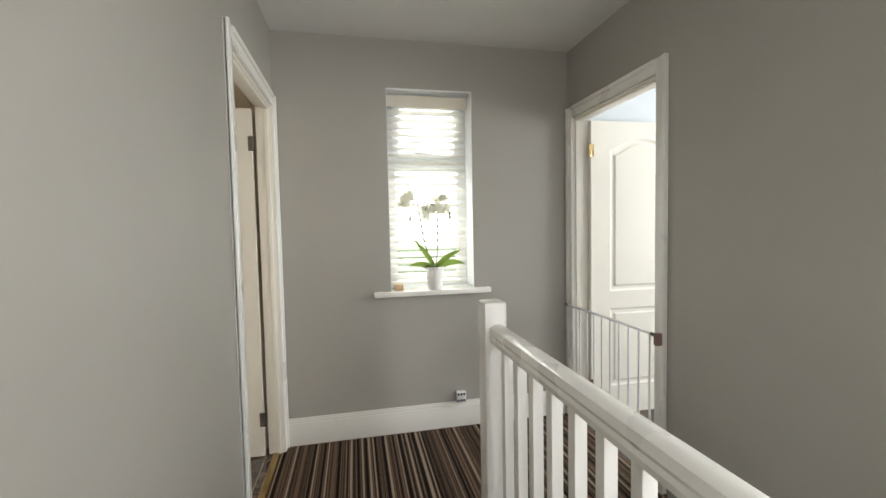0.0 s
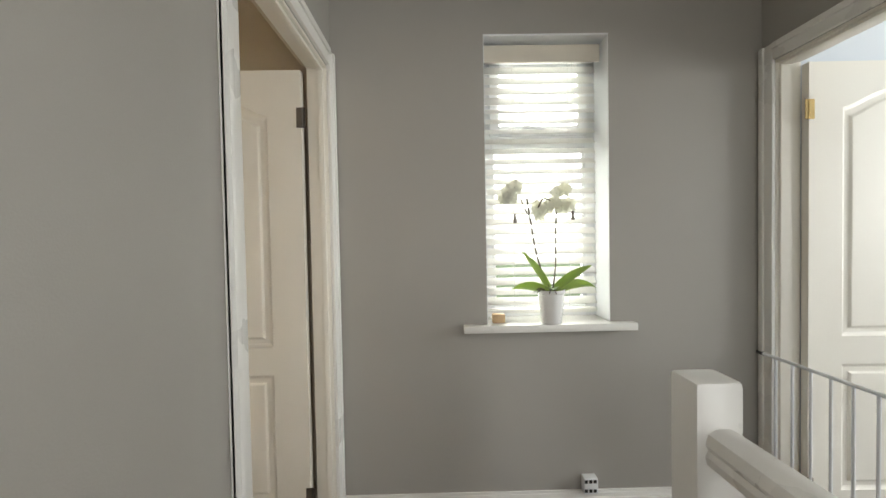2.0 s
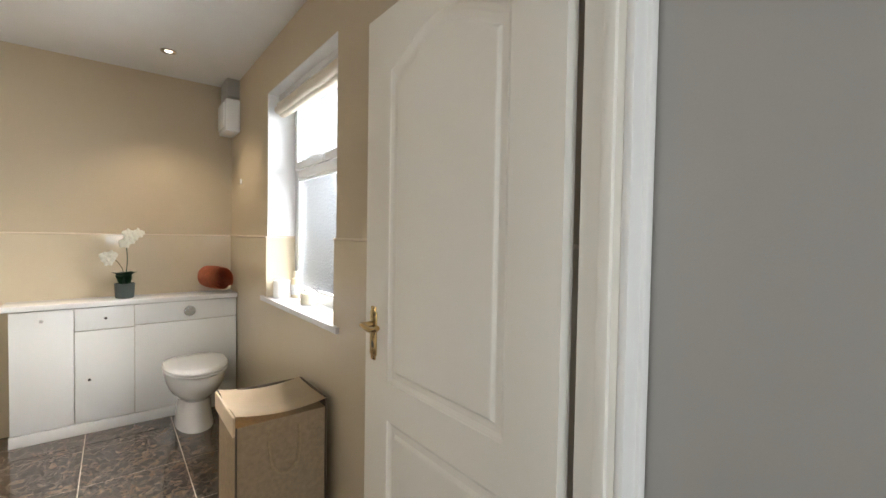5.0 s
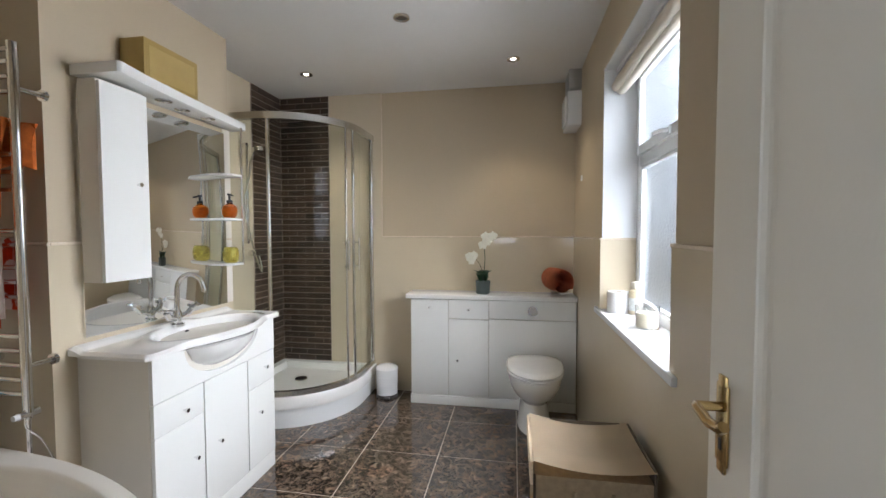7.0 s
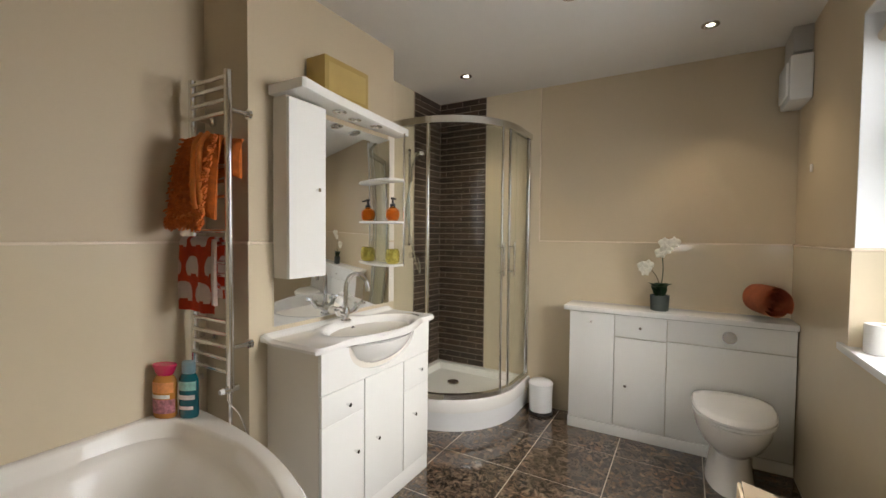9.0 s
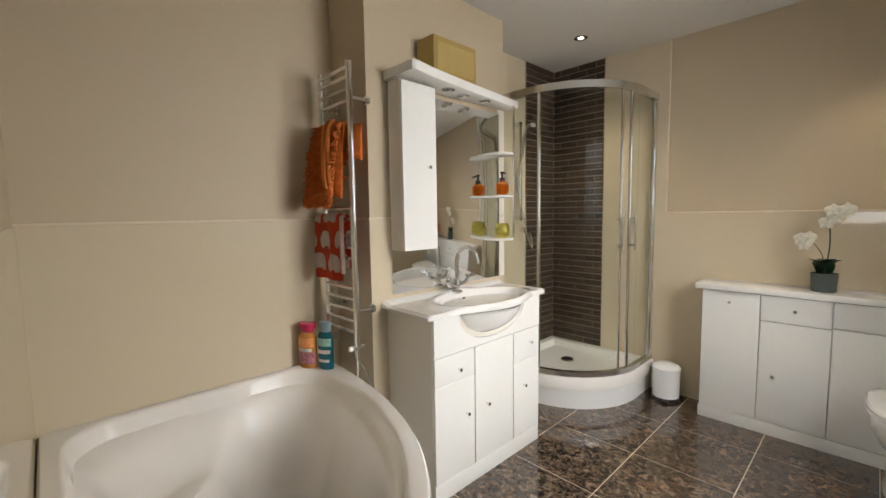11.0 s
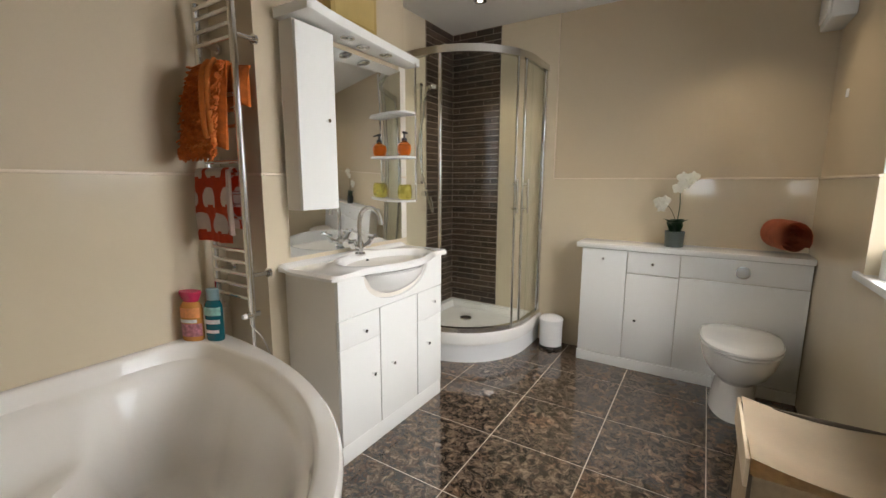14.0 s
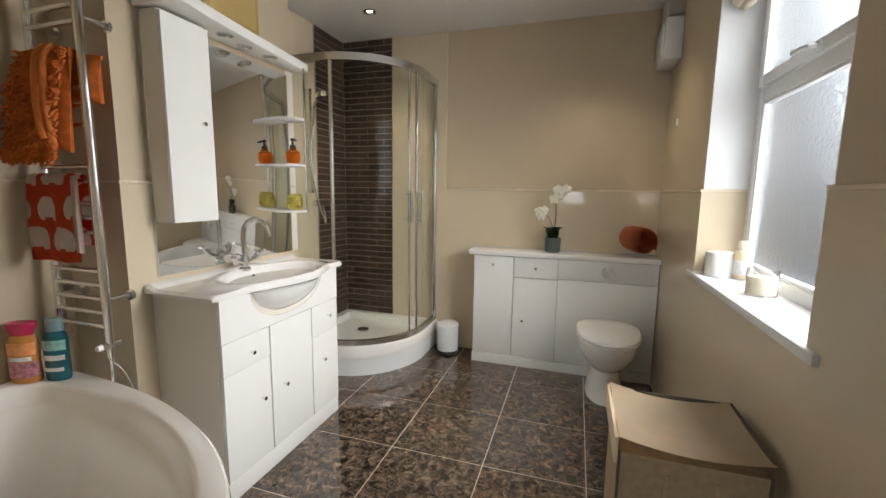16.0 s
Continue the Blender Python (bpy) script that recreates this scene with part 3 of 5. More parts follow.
def panel_moulding(w0, w1, z0, z1, rise, y, s):
    """A pressed raised-and-fielded panel on the face at y, standing out by s."""
    bm = bmesh.new()
    rings = []
    for d, depth in ((0.0, 0.0), (0.003, 0.0), (0.005, 0.003), (0.012, 0.0075), (0.018, 0.0098), (0.03, 0.0098), (0.036, 0.009), (0.043, 0.002), (0.046, 0.001)):
        rings.append([bm.verts.new((p, y - s * depth, q)) for p, q in panel_outline(w0 + d, w1 - d, z0 + d, z1 - d, rise)])
    for a, b in zip(rings, rings[1:]):
        for k in range(len(a)):
            bm.faces.new((a[k], a[(k + 1) % len(a)], b[(k + 1) % len(a)], b[k]))
    bm.faces.new(rings[-1])
    bmesh.ops.recalc_face_normals(bm, faces=bm.faces)
    return bm


def lever_handle(parent, x, z, y, s, toward):
    """Scrolled backplate and lever in the leaf's own frame; s: side, toward: the way the lever points."""
    ya, yb = sorted((y, y + s * 0.006))
    plate = boxes((x - 0.02, x + 0.02, ya, yb, z - 0.07, z + 0.07), bevel=0.004)
    box(plate, x - 0.013, x + 0.013, ya, yb, z - 0.085, z + 0.085, 0.003)
    h = part("handle", plate, BRASS, parent, "brass lever handle on a shaped backplate")
    pts = [(x, y, z + 0.03), (x, y + s * 0.03, z + 0.03), (x, y + s * 0.045, z + 0.03), (x + toward * 0.02, y + s * 0.05, z + 0.032), (x + toward * 0.06, y + s * 0.05, z + 0.026), (x + toward * 0.095, y + s * 0.05, z + 0.032), (x + toward * 0.105, y + s * 0.05, z + 0.04)]
    part("lever", tube(pts, 0.0085, 10), BRASS, h)
    part("keyhole", boxes((x - 0.004, x + 0.004, *sorted((y + s * 0.005, y + s * 0.0072)), z - 0.045, z - 0.025)), DARK, h)


def panel_door(name, m, label, hinge_side):
    """Leaf in its own frame: width along x from the hinge at 0, thickness along y."""
    t = thing(name, label, "door", kind="structure")
    W, TH, Z0, Z1 = 0.752, 0.035, 0.008, 1.972
    leaf = part("leaf", boxes((0.002, W, 0.0105, TH - 0.0105, Z0, Z1)), DOOR_WHITE, t)
    a, c = 0.137, W - 0.134
    for y, s in ((0, -1), (TH, 1)):
        ya, yb = sorted((y, y - s * 0.0104))
        part("stile", boxes((0.002, a, ya, yb, Z0, Z1)), DOOR_WHITE, leaf)
        part("stile", boxes((c, W, ya, yb, Z0, Z1)), DOOR_WHITE, leaf)
        part("rail", boxes((a, c, ya, yb, Z0, 0.20)), DOOR_WHITE, leaf)
        part("rail", boxes((a, c, ya, yb, 0.735, 0.845)), DOOR_WHITE, leaf)
        crown = bmesh.new()
        f = crown.faces.new([crown.verts.new((p, ya, q)) for p, q in panel_outline(a, c, 0.845, 1.79, 0.08)[2:] + [(a, Z1), (c, Z1)]])
        ex = bmesh.ops.extrude_face_region(crown, geom=[f])
        bmesh.ops.translate(crown, verts=[v for v in ex["geom"] if isinstance(v, bmesh.types.BMVert)], vec=(0, yb - ya, 0))
        bmesh.ops.recalc_face_normals(crown, faces=crown.faces)
        part("rail", crown, DOOR_WHITE, leaf)
        part("panel", panel_moulding(a, c, 0.845, 1.79, 0.08, y, s), DOOR_WHITE, leaf, smooth=False)
        part("panel", panel_moulding(a, c, 0.20, 0.735, 0.0, y, s), DOOR_WHITE, leaf, smooth=False)
        lever_handle(t, W - 0.055, 0.985, y, s, -1)
    for z in (0.22, 1.78):
        yb = TH + 0.004 if hinge_side > 0 else -0.004
        bm = boxes((-0.016, 0.02, yb - 0.002, yb + 0.002, z - 0.04, z + 0.04))
        tube([(-0.003, yb, z - 0.04), (-0.003, yb, z + 0.04)], 0.005, 8, bm)
        part("hinge", bm, STEEL if hinge_side > 0 else BRASS, t, "metal butt hinge")
    t.matrix_world = m
    return t


panel_door("door_1", pose(-0.064, 0.097, 0, 0, 0, 90.3), "open white two-panel arched bathroom door", 1)
panel_door("door_2", pose(-0.117, -1.965, 0, 0, 0, -91.0), "open white two-panel arched bedroom door", -1)


# ---- windows ----
def upvc_window(name, x, y0, y1, z0, z1, zt, glass, label, handle_y):
    """Frame in the plane x..x+0.065 with a top-hung light above the transom at zt and a fixed pane below."""
    t = thing(name, label, "window", (x, (y0 + y1) / 2, z0), kind="structure")
    f, d = 0.05, 0.065
    bm = boxes((x, x + d, y0, y0 + f, z0, z1), (x, x + d, y1 - f, y1, z0, z1), (x, x + d, y0 + f, y1 - f, z0, z0 + f), (x, x + d, y0 + f, y1 - f, z1 - f, z1), (x, x + d, y0 + f, y1 - f, zt - 0.03, zt + 0.03), bevel=0.004)
    part("window_frame", bm, UPVC, t)
    s, a, b, c, e = 0.045, y0 + f - 0.008, y1 - f + 0.008, zt + 0.024, z1 - f + 0.008
    sash = part("sash", boxes((x - 0.018, x + 0.04, a, a + s, c, e), (x - 0.018, x + 0.04, b - s, b, c, e), (x - 0.018, x + 0.04, a + s, b - s, c, c + s), (x - 0.018, x + 0.04, a + s, b - s, e - s, e), bevel=0.005), UPVC, t)
    p = part("pane", boxes((x + 0.01, x + 0.016, a + s - 0.004, b - s + 0.004, c + s - 0.004, e - s + 0.004)), glass, sash)
    p.visible_shadow = False
    bead = boxes((x + 0.004, x + 0.03, y0 + f, y0 + f + 0.014, z0 + f, zt - 0.03), (x + 0.004, x + 0.03, y1 - f - 0.014, y1 - f, z0 + f, zt - 0.03), (x + 0.004, x + 0.03, y0 + f + 0.014, y1 - f - 0.014, z0 + f, z0 + f + 0.014), (x + 0.004, x + 0.03, y0 + f + 0.014, y1 - f - 0.014, zt - 0.044, zt - 0.03), bevel=0.003)
    part("glazing_bead", bead, UPVC, t)
    p = part("pane", boxes((x + 0.028, x + 0.034, y0 + f, y1 - f, z0 + f, zt - 0.03)), glass, t)
    p.visible_shadow = False
    hz = c + 0.022
    h = boxes((x - 0.028, x - 0.018, handle_y - 0.014, handle_y + 0.014, hz - 0.016, hz + 0.016), bevel=0.003)
    tube([(x - 0.026, handle_y, hz), (x - 0.045, handle_y, hz), (x - 0.052, handle_y + 0.03, hz + 0.004), (x - 0.05, handle_y + 0.105, hz + 0.012)], 0.008, 8, h)
    part("handle", h, UPVC, t, "white window lever handle")
    return t


upvc_window("window_1", 0.16, -1.195, -0.655, 0.905, 2.155, 1.73, CLEAR, "narrow white framed landing window", -0.95)
upvc_window("window_2", 0.17, 1.315, 2.335, 0.905, 2.16, 1.675, FROST, "white framed bathroom window with frosted glass", 1.82)
setting("window_sill_landing", boxes((-0.045, 0.0, -1.297, -0.551, 0.873, 0.905), (0.0, 0.2, -1.193, -0.657, 0.873, 0.9045), bevel=0.004), WHITE_GLOSS, "white painted projecting window sill", "window sill", True)
setting("window_sill_bath", boxes((-0.024, 0.0, 1.262, 2.40, 0.878, 0.906), (0.0, 0.2, 1.317, 2.333, 0.878, 0.9055), bevel=0.003), UPVC, "white bathroom window sill", "window sill", True)

# ---- venetian blind on the landing ----
blind = thing("venetian_blind", "white wooden venetian blind lowered in the window", "blind", (0.09, -0.925, 2.1))
part("headrail", boxes((0.07, 0.125, -1.17, -0.665, 2.075, 2.125), bevel=0.003), SLAT, blind)
part("pelmet", boxes((0.05, 0.062, -1.178, -0.660, 2.055, 2.13), bevel=0.003), material("cream_pelmet", (0.72, 0.66, 0.56), 0.4), blind, "cream wooden blind pelmet")
slat_bm = boxes((-0.024, 0.024, -0.25, 0.25, -0.0014, 0.0014), bevel=0.0006)
slat_me = None
for k in range(24):
    z = 2.035 - 0.0455 * k
    if slat_me is None:
        o = part("slat", slat_bm, SLAT, blind)
        slat_me = o.data
    else:
        o = new("slat", slat_me)
        o.parent = blind
        o.matrix_parent_inverse = blind.matrix_world.inverted()
    o.matrix_world = pose(0.097, -0.917, z, 0, (-38 if k > 3 else -58) + random.uniform(-2, 2), 0)
part("bottom_rail", boxes((0.075, 0.12, -1.167, -0.667, 0.935, 0.953), bevel=0.004), SLAT, blind)
for y in (-1.04, -0.79):
    part("ladder_cord", tube([(0.072, y, 2.07), (0.072, y, 0.95)], 0.0012, 6), SLAT, blind)
for y, z in ((-1.055, 1.355), (-0.795, 1.345)):
    cd = part("pull_cord", tube([(0.062, y, 2.06), (0.062, y, z)], 0.001, 6), SLAT, blind)
    part("tassel", lathe([(0.0, z), (0.009, z), (0.006, z + 0.04), (0, z + 0.042)], 12, 0.062, y), STEEL, cd, "small grey cord tassel")


# ---- plants ----
def leaf_mesh(length, width, droop, bm, m):
    """A strap leaf with a fold along its midrib."""
    n = 12
    rows = []
    for k in range(n + 1):
        u = k / n
        w = width * math.sin(math.pi * min(1, 0.1 + 0.9 * u)) ** 0.6 * (1 - 0.3 * u) if k < n else 0.002
        x, z = length * u, length * (0.75 * u - droop * u * u)
        rows.append([bm.verts.new(m @ Vector((x, s * w, z + abs(s) * w * 0.35))) for s in (-1, 0, 1)])
    for a, b in zip(rows, rows[1:]):
        for k in range(2):
            bm.faces.new((a[k], b[k], b[k + 1], a[k + 1]))


def thicken(bm, t):
    bmesh.ops.solidify(bm, geom=bm.faces[:], thickness=t)
    return bm


def flower(centre, face, size, seed):
    """Five broad petals and a lip round a centre."""
    rng = random.Random(seed)
    bm = bmesh.new()
    base = Matrix.Translation(centre) @ Vector(face).to_track_quat("Z", "Y").to_matrix().to_4x4()
    for k in range(5):
        a = radians(90 + 72 * k + rng.uniform(-8, 8))
        wide = size * (0.62 if k in (1, 4) else 0.4)
        m = base @ Matrix.Rotation(a, 4, "Z")
        rows = []
        for i in range(6):
            u = i / 5
            w = wide * math.sin(math.pi * (0.12 + 0.83 * u)) ** 0.7
            rows.append([bm.verts.new(m @ Vector((size * u, s * w, size * (0.18 * u * u - 0.25 * s * s * u + rng.uniform(-0.02, 0.02))))) for s in (-1, -0.5, 0, 0.5, 1)])
        for p, q in zip(rows, rows[1:]):
            for j in range(4):
                bm.faces.new((p[j], q[j], q[j + 1], p[j + 1]))
    bmesh.ops.create_uvsphere(bm, u_segments=8, v_segments=6, radius=size * 0.14, matrix=base @ Matrix.Translation((0, 0, size * 0.1)))
    return thicken(bm, 0.0008)


def curve_pts(pts, n=8):
    """A smooth run through the points."""
    out = []
    p = [Vector(q) for q in pts]
    for i in range(len(p) - 1):
        a, b, c, d = p[max(i - 1, 0)], p[i], p[i + 1], p[min(i + 2, len(p) - 1)]
        for k in range(n):
            t = k / n
            out.append(0.5 * ((2 * b) + (c - a) * t + (2 * a - 5 * b + 4 * c - d) * t * t + (3 * b - a - 3 * c + d) * t ** 3))
    out.append(p[-1])
    return out


# orchid on the landing sill
ox, oy, oz = -0.005, -0.935, 0.9055
orchid = thing("orchid", "white moth orchid with green leaves in a white pot", "plant", (ox, oy, oz))
part("pot", lathe([(0, 0), (0.041, 0), (0.043, 0.004), (0.05, 0.07), (0.055, 0.128), (0.059, 0.132), (0.059, 0.145), (0.053, 0.145), (0.05, 0.125), (0, 0.122)], 32, 0, 0), CERAMIC, orchid, "white tapered ceramic pot")
for c in orchid.children:
    c.matrix_world = Matrix.Translation((ox, oy, oz))
base = Vector((ox, oy, oz + 0.13))
for yaw, ln, wd, tilt, droop, turn in ((100, 0.19, 0.032, 22, 0.12, -50), (-104, 0.19, 0.027, 8, 0.3, 45), (-80, 0.25, 0.034, -14, 0.55, 35), (76, 0.17, 0.034, -14, 0.5, -35), (170, 0.1, 0.034, 0, 0.5, 0)):
    bm = bmesh.new()
    leaf_mesh(ln, wd, droop, bm, Matrix.Translation(base) @ Matrix.Rotation(radians(yaw), 4, "Z") @ Matrix.Rotation(radians(-tilt - 33), 4, "Y") @ Matrix.Rotation(radians(turn), 4, "X") @ Matrix.Rotation(radians(33), 4, "Y"))
    part("leaf", thicken(bm, 0.002), LEAF, orchid)
part("stem", tube(curve_pts([base + Vector((0, 0.0, 0)), (ox + 0.01, oy + 0.055, oz + 0.28), (ox + 0.01, oy + 0.085, oz + 0.45), (ox + 0.01, oy + 0.1, oz + 0.55)]), 0.0034, 8), STEM, orchid)
part("stem", tube(curve_pts([(ox + 0.01, oy + 0.088, oz + 0.46), (ox, oy + 0.12, oz + 0.52), (ox, oy + 0.14, oz + 0.575), (ox, oy + 0.17, oz + 0.58)]), 0.0022, 8), STEM, orchid)
part("stem", tube(curve_pts([base + Vector((0, -0.005, 0)), (ox, oy - 0.02, oz + 0.25), (ox, oy - 0.022, oz + 0.4), (ox - 0.01, oy - 0.02, oz + 0.5), (ox - 0.02, oy + 0.03, oz + 0.54), (ox - 0.03, oy + 0.06, oz + 0.5)]), 0.003, 8), STEM, orchid)
k = 0
for dy, dz in ((0.155, 0.59), (0.185, 0.57), (0.2, 0.545), (0.175, 0.545), (0.05, 0.47), (0.02, 0.5), (-0.01, 0.52), (-0.045, 0.505), (-0.02, 0.56), (-0.055, 0.575), (-0.08, 0.515), (0.06, 0.5)):
    k += 1
    part("flower", flower((ox - 0.02, oy + dy, oz + dz), (-1, random.uniform(-0.5, 0.5), random.uniform(-0.2, 0.3)), 0.034, k), PETAL, orchid)
bm = bmesh.new()
for j in range(9):
    a = random.uniform(0, 6.28)
    dx, dy = math.cos(a), math.sin(a)
    tube(curve_pts([base + Vector((0.02 * dx, 0.02 * dy, -0.005)), base + Vector((0.045 * dx, 0.045 * dy, 0.022)), base + Vector((0.065 * dx, 0.075 * dy, 0.005))], 5), 0.0022, 6, bm)
part("aerial_roots", bm, STEM, orchid)
tagged(mesh_ob("wood_block", boxes((0.005, 0.045, -0.735, -0.68, 0.906, 0.945), bevel=0.006), WOOD_BLOCK), "small pale wooden block on the sill", "ornament")

# plug-in unit above the skirting
plug = thing("wall_plug", "white square plug-in unit with dark slots", "plug", (0, -1.088, 0.2))
part("body", boxes((-0.05, -0.002, -1.118, -1.056, 0.166, 0.236), bevel=0.008), UPVC, plug)
for z in (0.178, 0.218):
    for j in range(3):
        y = -1.108 + 0.019 * j
        part("slot", boxes((-0.052, -0.049, y, y + 0.012, z, z + 0.013)), DARK, plug)

# ---- banister ----
ban = thing("banister", "white painted stair banister with square spindles", "banister", (-0.96, -0.99, 0))
N0, N1 = -0.99, -0.895
newel = boxes((-1.002, -0.905, -1.042, -0.945, -0.2, 0.988), bevel=0.014)
part("newel_post", newel, WHITE_GLOSS, ban)
RY = -0.998
RD = 0.018
rail = bmesh.new()
prof = [(-0.033, 0.845), (0.033, 0.845), (0.036, 0.862), (0.03, 0.872), (0.036, 0.884), (0.03, 0.905), (0.014, 0.914), (-0.014, 0.914), (-0.03, 0.905), (-0.036, 0.884), (-0.03, 0.872), (-0.036, 0.862)]
ends = [[rail.verts.new((x, RY + p, q - RD)) for p, q in prof] for x in (-1.0, -4.6)]
for k in range(len(prof)):
    rail.faces.new((ends[0][k], ends[0][(k + 1) % len(prof)], ends[1][(k + 1) % len(prof)], ends[1][k]))
rail.faces.new(ends[0][::-1])
rail.faces.new(ends[1])
bmesh.ops.recalc_face_normals(rail, faces=rail.faces)
part("handrail", rail, WHITE_GLOSS, ban)
part("base_rail", boxes((-4.6, -1.0, RY - 0.03, RY + 0.03, 0.0, 0.035), bevel=0.004), WHITE_GLOSS, ban)
sp = None
for k in range(27):
    x = -1.11 - 0.128 * k
    if sp is None:
        o = part("spindle", boxes((-0.018, 0.018, RY - 0.018, RY + 0.018, 0.034, 0.832), bevel=0.003), WHITE_GLOSS, ban)
        sp = o.data
    else:
        o = new("spindle", sp)
        o.parent = ban
        o.matrix_parent_inverse = ban.matrix_world.inverted()
    o.matrix_world = Matrix.Translation((x, 0, 0))

# ---- baby gate ----
gate = thing("safety_gate", "white metal bar safety gate across the doorway", "gate", (-0.46, -1.84, 0))
part("top_rail", tube([(-0.84, -1.845, 0.758), (-0.035, -1.845, 0.758)], 0.007, 8), UPVC, gate)
part("bottom_rail", tube([(-0.84, -1.845, 0.05), (-0.035, -1.845, 0.05)], 0.009, 8), UPVC, gate)
for k in range(10):
    x = -0.83 + 0.081 * k
    part("bar", tube([(x, -1.845, 0.05), (x, -1.845, 0.757)], 0.0055, 8), UPVC, gate)
for z in (0.758, 0.05):
    part("wall_bolt", tube([(-0.035, -1.845, z), (-0.003, -1.845, z)], 0.009, 8), DARK, gate, "black pressure bolt")
    part("wall_bolt", tube([(-0.9, -1.835, z), (-0.84, -1.845, z)], 0.009, 8), DARK, gate, "black pressure bolt")
part("latch", boxes((-0.925, -0.9, -1.838, -1.805, 0.72, 0.78), bevel=0.008), material("brown_latch", (0.2, 0.13, 0.11), 0.4), gate, "brown plastic gate latch")

# ---- bath ----
CX, CY, BA, BB = XL + D, YN + D, 1.44, 1.06


def bath_inside(x, y, inset):
    u, v = (x - CX) / (BA - inset), (y - CY) / (BB - inset)
    return u >= 0 and v >= 0 and u ** 2.5 + v ** 2.5 <= 1


def basin_inside(x, y):
    """The well: rim 65 mm along the front curve, more along the walls, rounded corners."""
    if not bath_inside(x, y, 0.065):
        return False
    a, b = x - (CX + 0.04), y - (CY + 0.06)
    if a < 0 or b < 0:
        return False
    r = 0.16
    if a < r and b < r and math.hypot(r - a, r - b) > r:
        return False
    top = CY + BB - 0.1
    if y > top:
        return False
    if a < r and y > top - r and math.hypot(r - a, y - (top - r)) > r:
        return False
    return True


def reach(test, ang):
    c, s = math.cos(ang), math.sin(ang)
    lo, hi = 0.0, 2.5
    for _ in range(36):
        mid = (lo + hi) / 2
        if test(-1.86 + c * mid, 0.66 + s * mid):
            lo = mid
        else:
            hi = mid
    return lo


bath = thing("corner_bath", "white glossy acrylic corner bath with a curved front", "bath", (-1.9, 0.6, 0))
bm = bmesh.new()
NA = 128
angs = [2 * math.pi * k / NA for k in range(NA)]
ro = [reach(lambda x, y: bath_inside(x, y, 0), a) for a in angs]
ri = [reach(basin_inside, a) for a in angs]
loops = []
for rr, z in ((lambda k: ro[k] - 0.025, 0.0), (lambda k: ro[k] - 0.025, 0.52), (lambda k: ro[k] - 0.004, 0.53), (lambda k: ro[k], 0.545), (lambda k: ro[k] - 0.004, 0.562), (lambda k: ro[k] - 0.012, 0.57),
              (lambda k: ri[k] + 0.012, 0.57), (lambda k: ri[k] + 0.003, 0.567), (lambda k: ri[k] - 0.005, 0.556)):
    loops.append([bm.verts.new((-1.86 + math.cos(a) * rr(k), 0.66 + math.sin(a) * rr(k), z)) for k, a in enumerate(angs)])


def ease(u):
    u = max(0.0, min(1.0, u))
    return u * u * (3 - 2 * u)


def well_depth(x, y, d):
    """Height of the inside, d from the rim: steep walls with a narrow step, a hollowed corner seat and the deep well."""
    off = math.hypot(x - CX - 0.02, 0.9 * (y - CY - 0.02))
    floor_z = 0.355 - 0.215 * ease((off - 0.47) / 0.1) - 0.03 * math.exp(-((off - 0.27) / 0.12) ** 2)
    wall = 0.556 - 0.05 * ease(d / 0.02) - 0.012 * ease((d - 0.02) / 0.03)
    return wall + (floor_z - wall) * ease((d - 0.04) / 0.21) ** 0.8


rs = [sum(ri[(k + j) % NA] for j in range(-7, 8)) / 15 for k in range(NA)]
for step in range(1, 40):
    q = 1 - step / 40
    ring = []
    for k, a in enumerate(angs):
        soft = ease((1 - q) / 0.2)
        edge = ri[k] * (1 - soft) + rs[k] * soft - 0.005
        r = edge * q ** 1.2
        x, y = -1.86 + math.cos(a) * r, 0.66 + math.sin(a) * r
        ring.append(bm.verts.new((x, y, well_depth(x, y, edge - r))))
    loops.append(ring)
for a, b in zip(loops, loops[1:]):
    for k in range(NA):
        bm.faces.new((a[k], a[(k + 1) % NA], b[(k + 1) % NA], b[k]))
bm.faces.new(loops[-1])
bmesh.ops.recalc_face_normals(bm, faces=bm.faces)
part("tub", bm, ACRYLIC, bath)
part("waste", lathe([(0, 0.133), (0.035, 0.138), (0.033, 0.146), (0, 0.148)], 24, -1.75, 0.7), CHROME, bath, "chrome waste")


# shampoo bottles on the rim
def bottle(name, x, y, z, w, h, body, cap, label, lbl):
    t = thing(name, label, "bottle", (x, y, z))
    part("body", lathe([(0, z), (w, z), (w * 1.05, z + 0.01), (w * 1.05, z + h * 0.6), (w * 0.9, z + h * 0.72), (w * 0.45, z + h * 0.78), (0, z + h * 0.79)], 20, x, y), body, t)
    part("cap", lathe([(w * 0.55, z + h * 0.78), (w * 0.6, z + h * 0.8), (w * 0.6, z + h * 0.99), (w * 0.5, z + h), (0, z + h)], 20, x, y), cap, t)
    part("label", lathe([(w * 1.052, z + h * 0.12), (w * 1.065, z + h * 0.13), (w * 1.065, z + h * 0.5), (w * 1.052, z + h * 0.51)], 20, x, y), lbl, t)


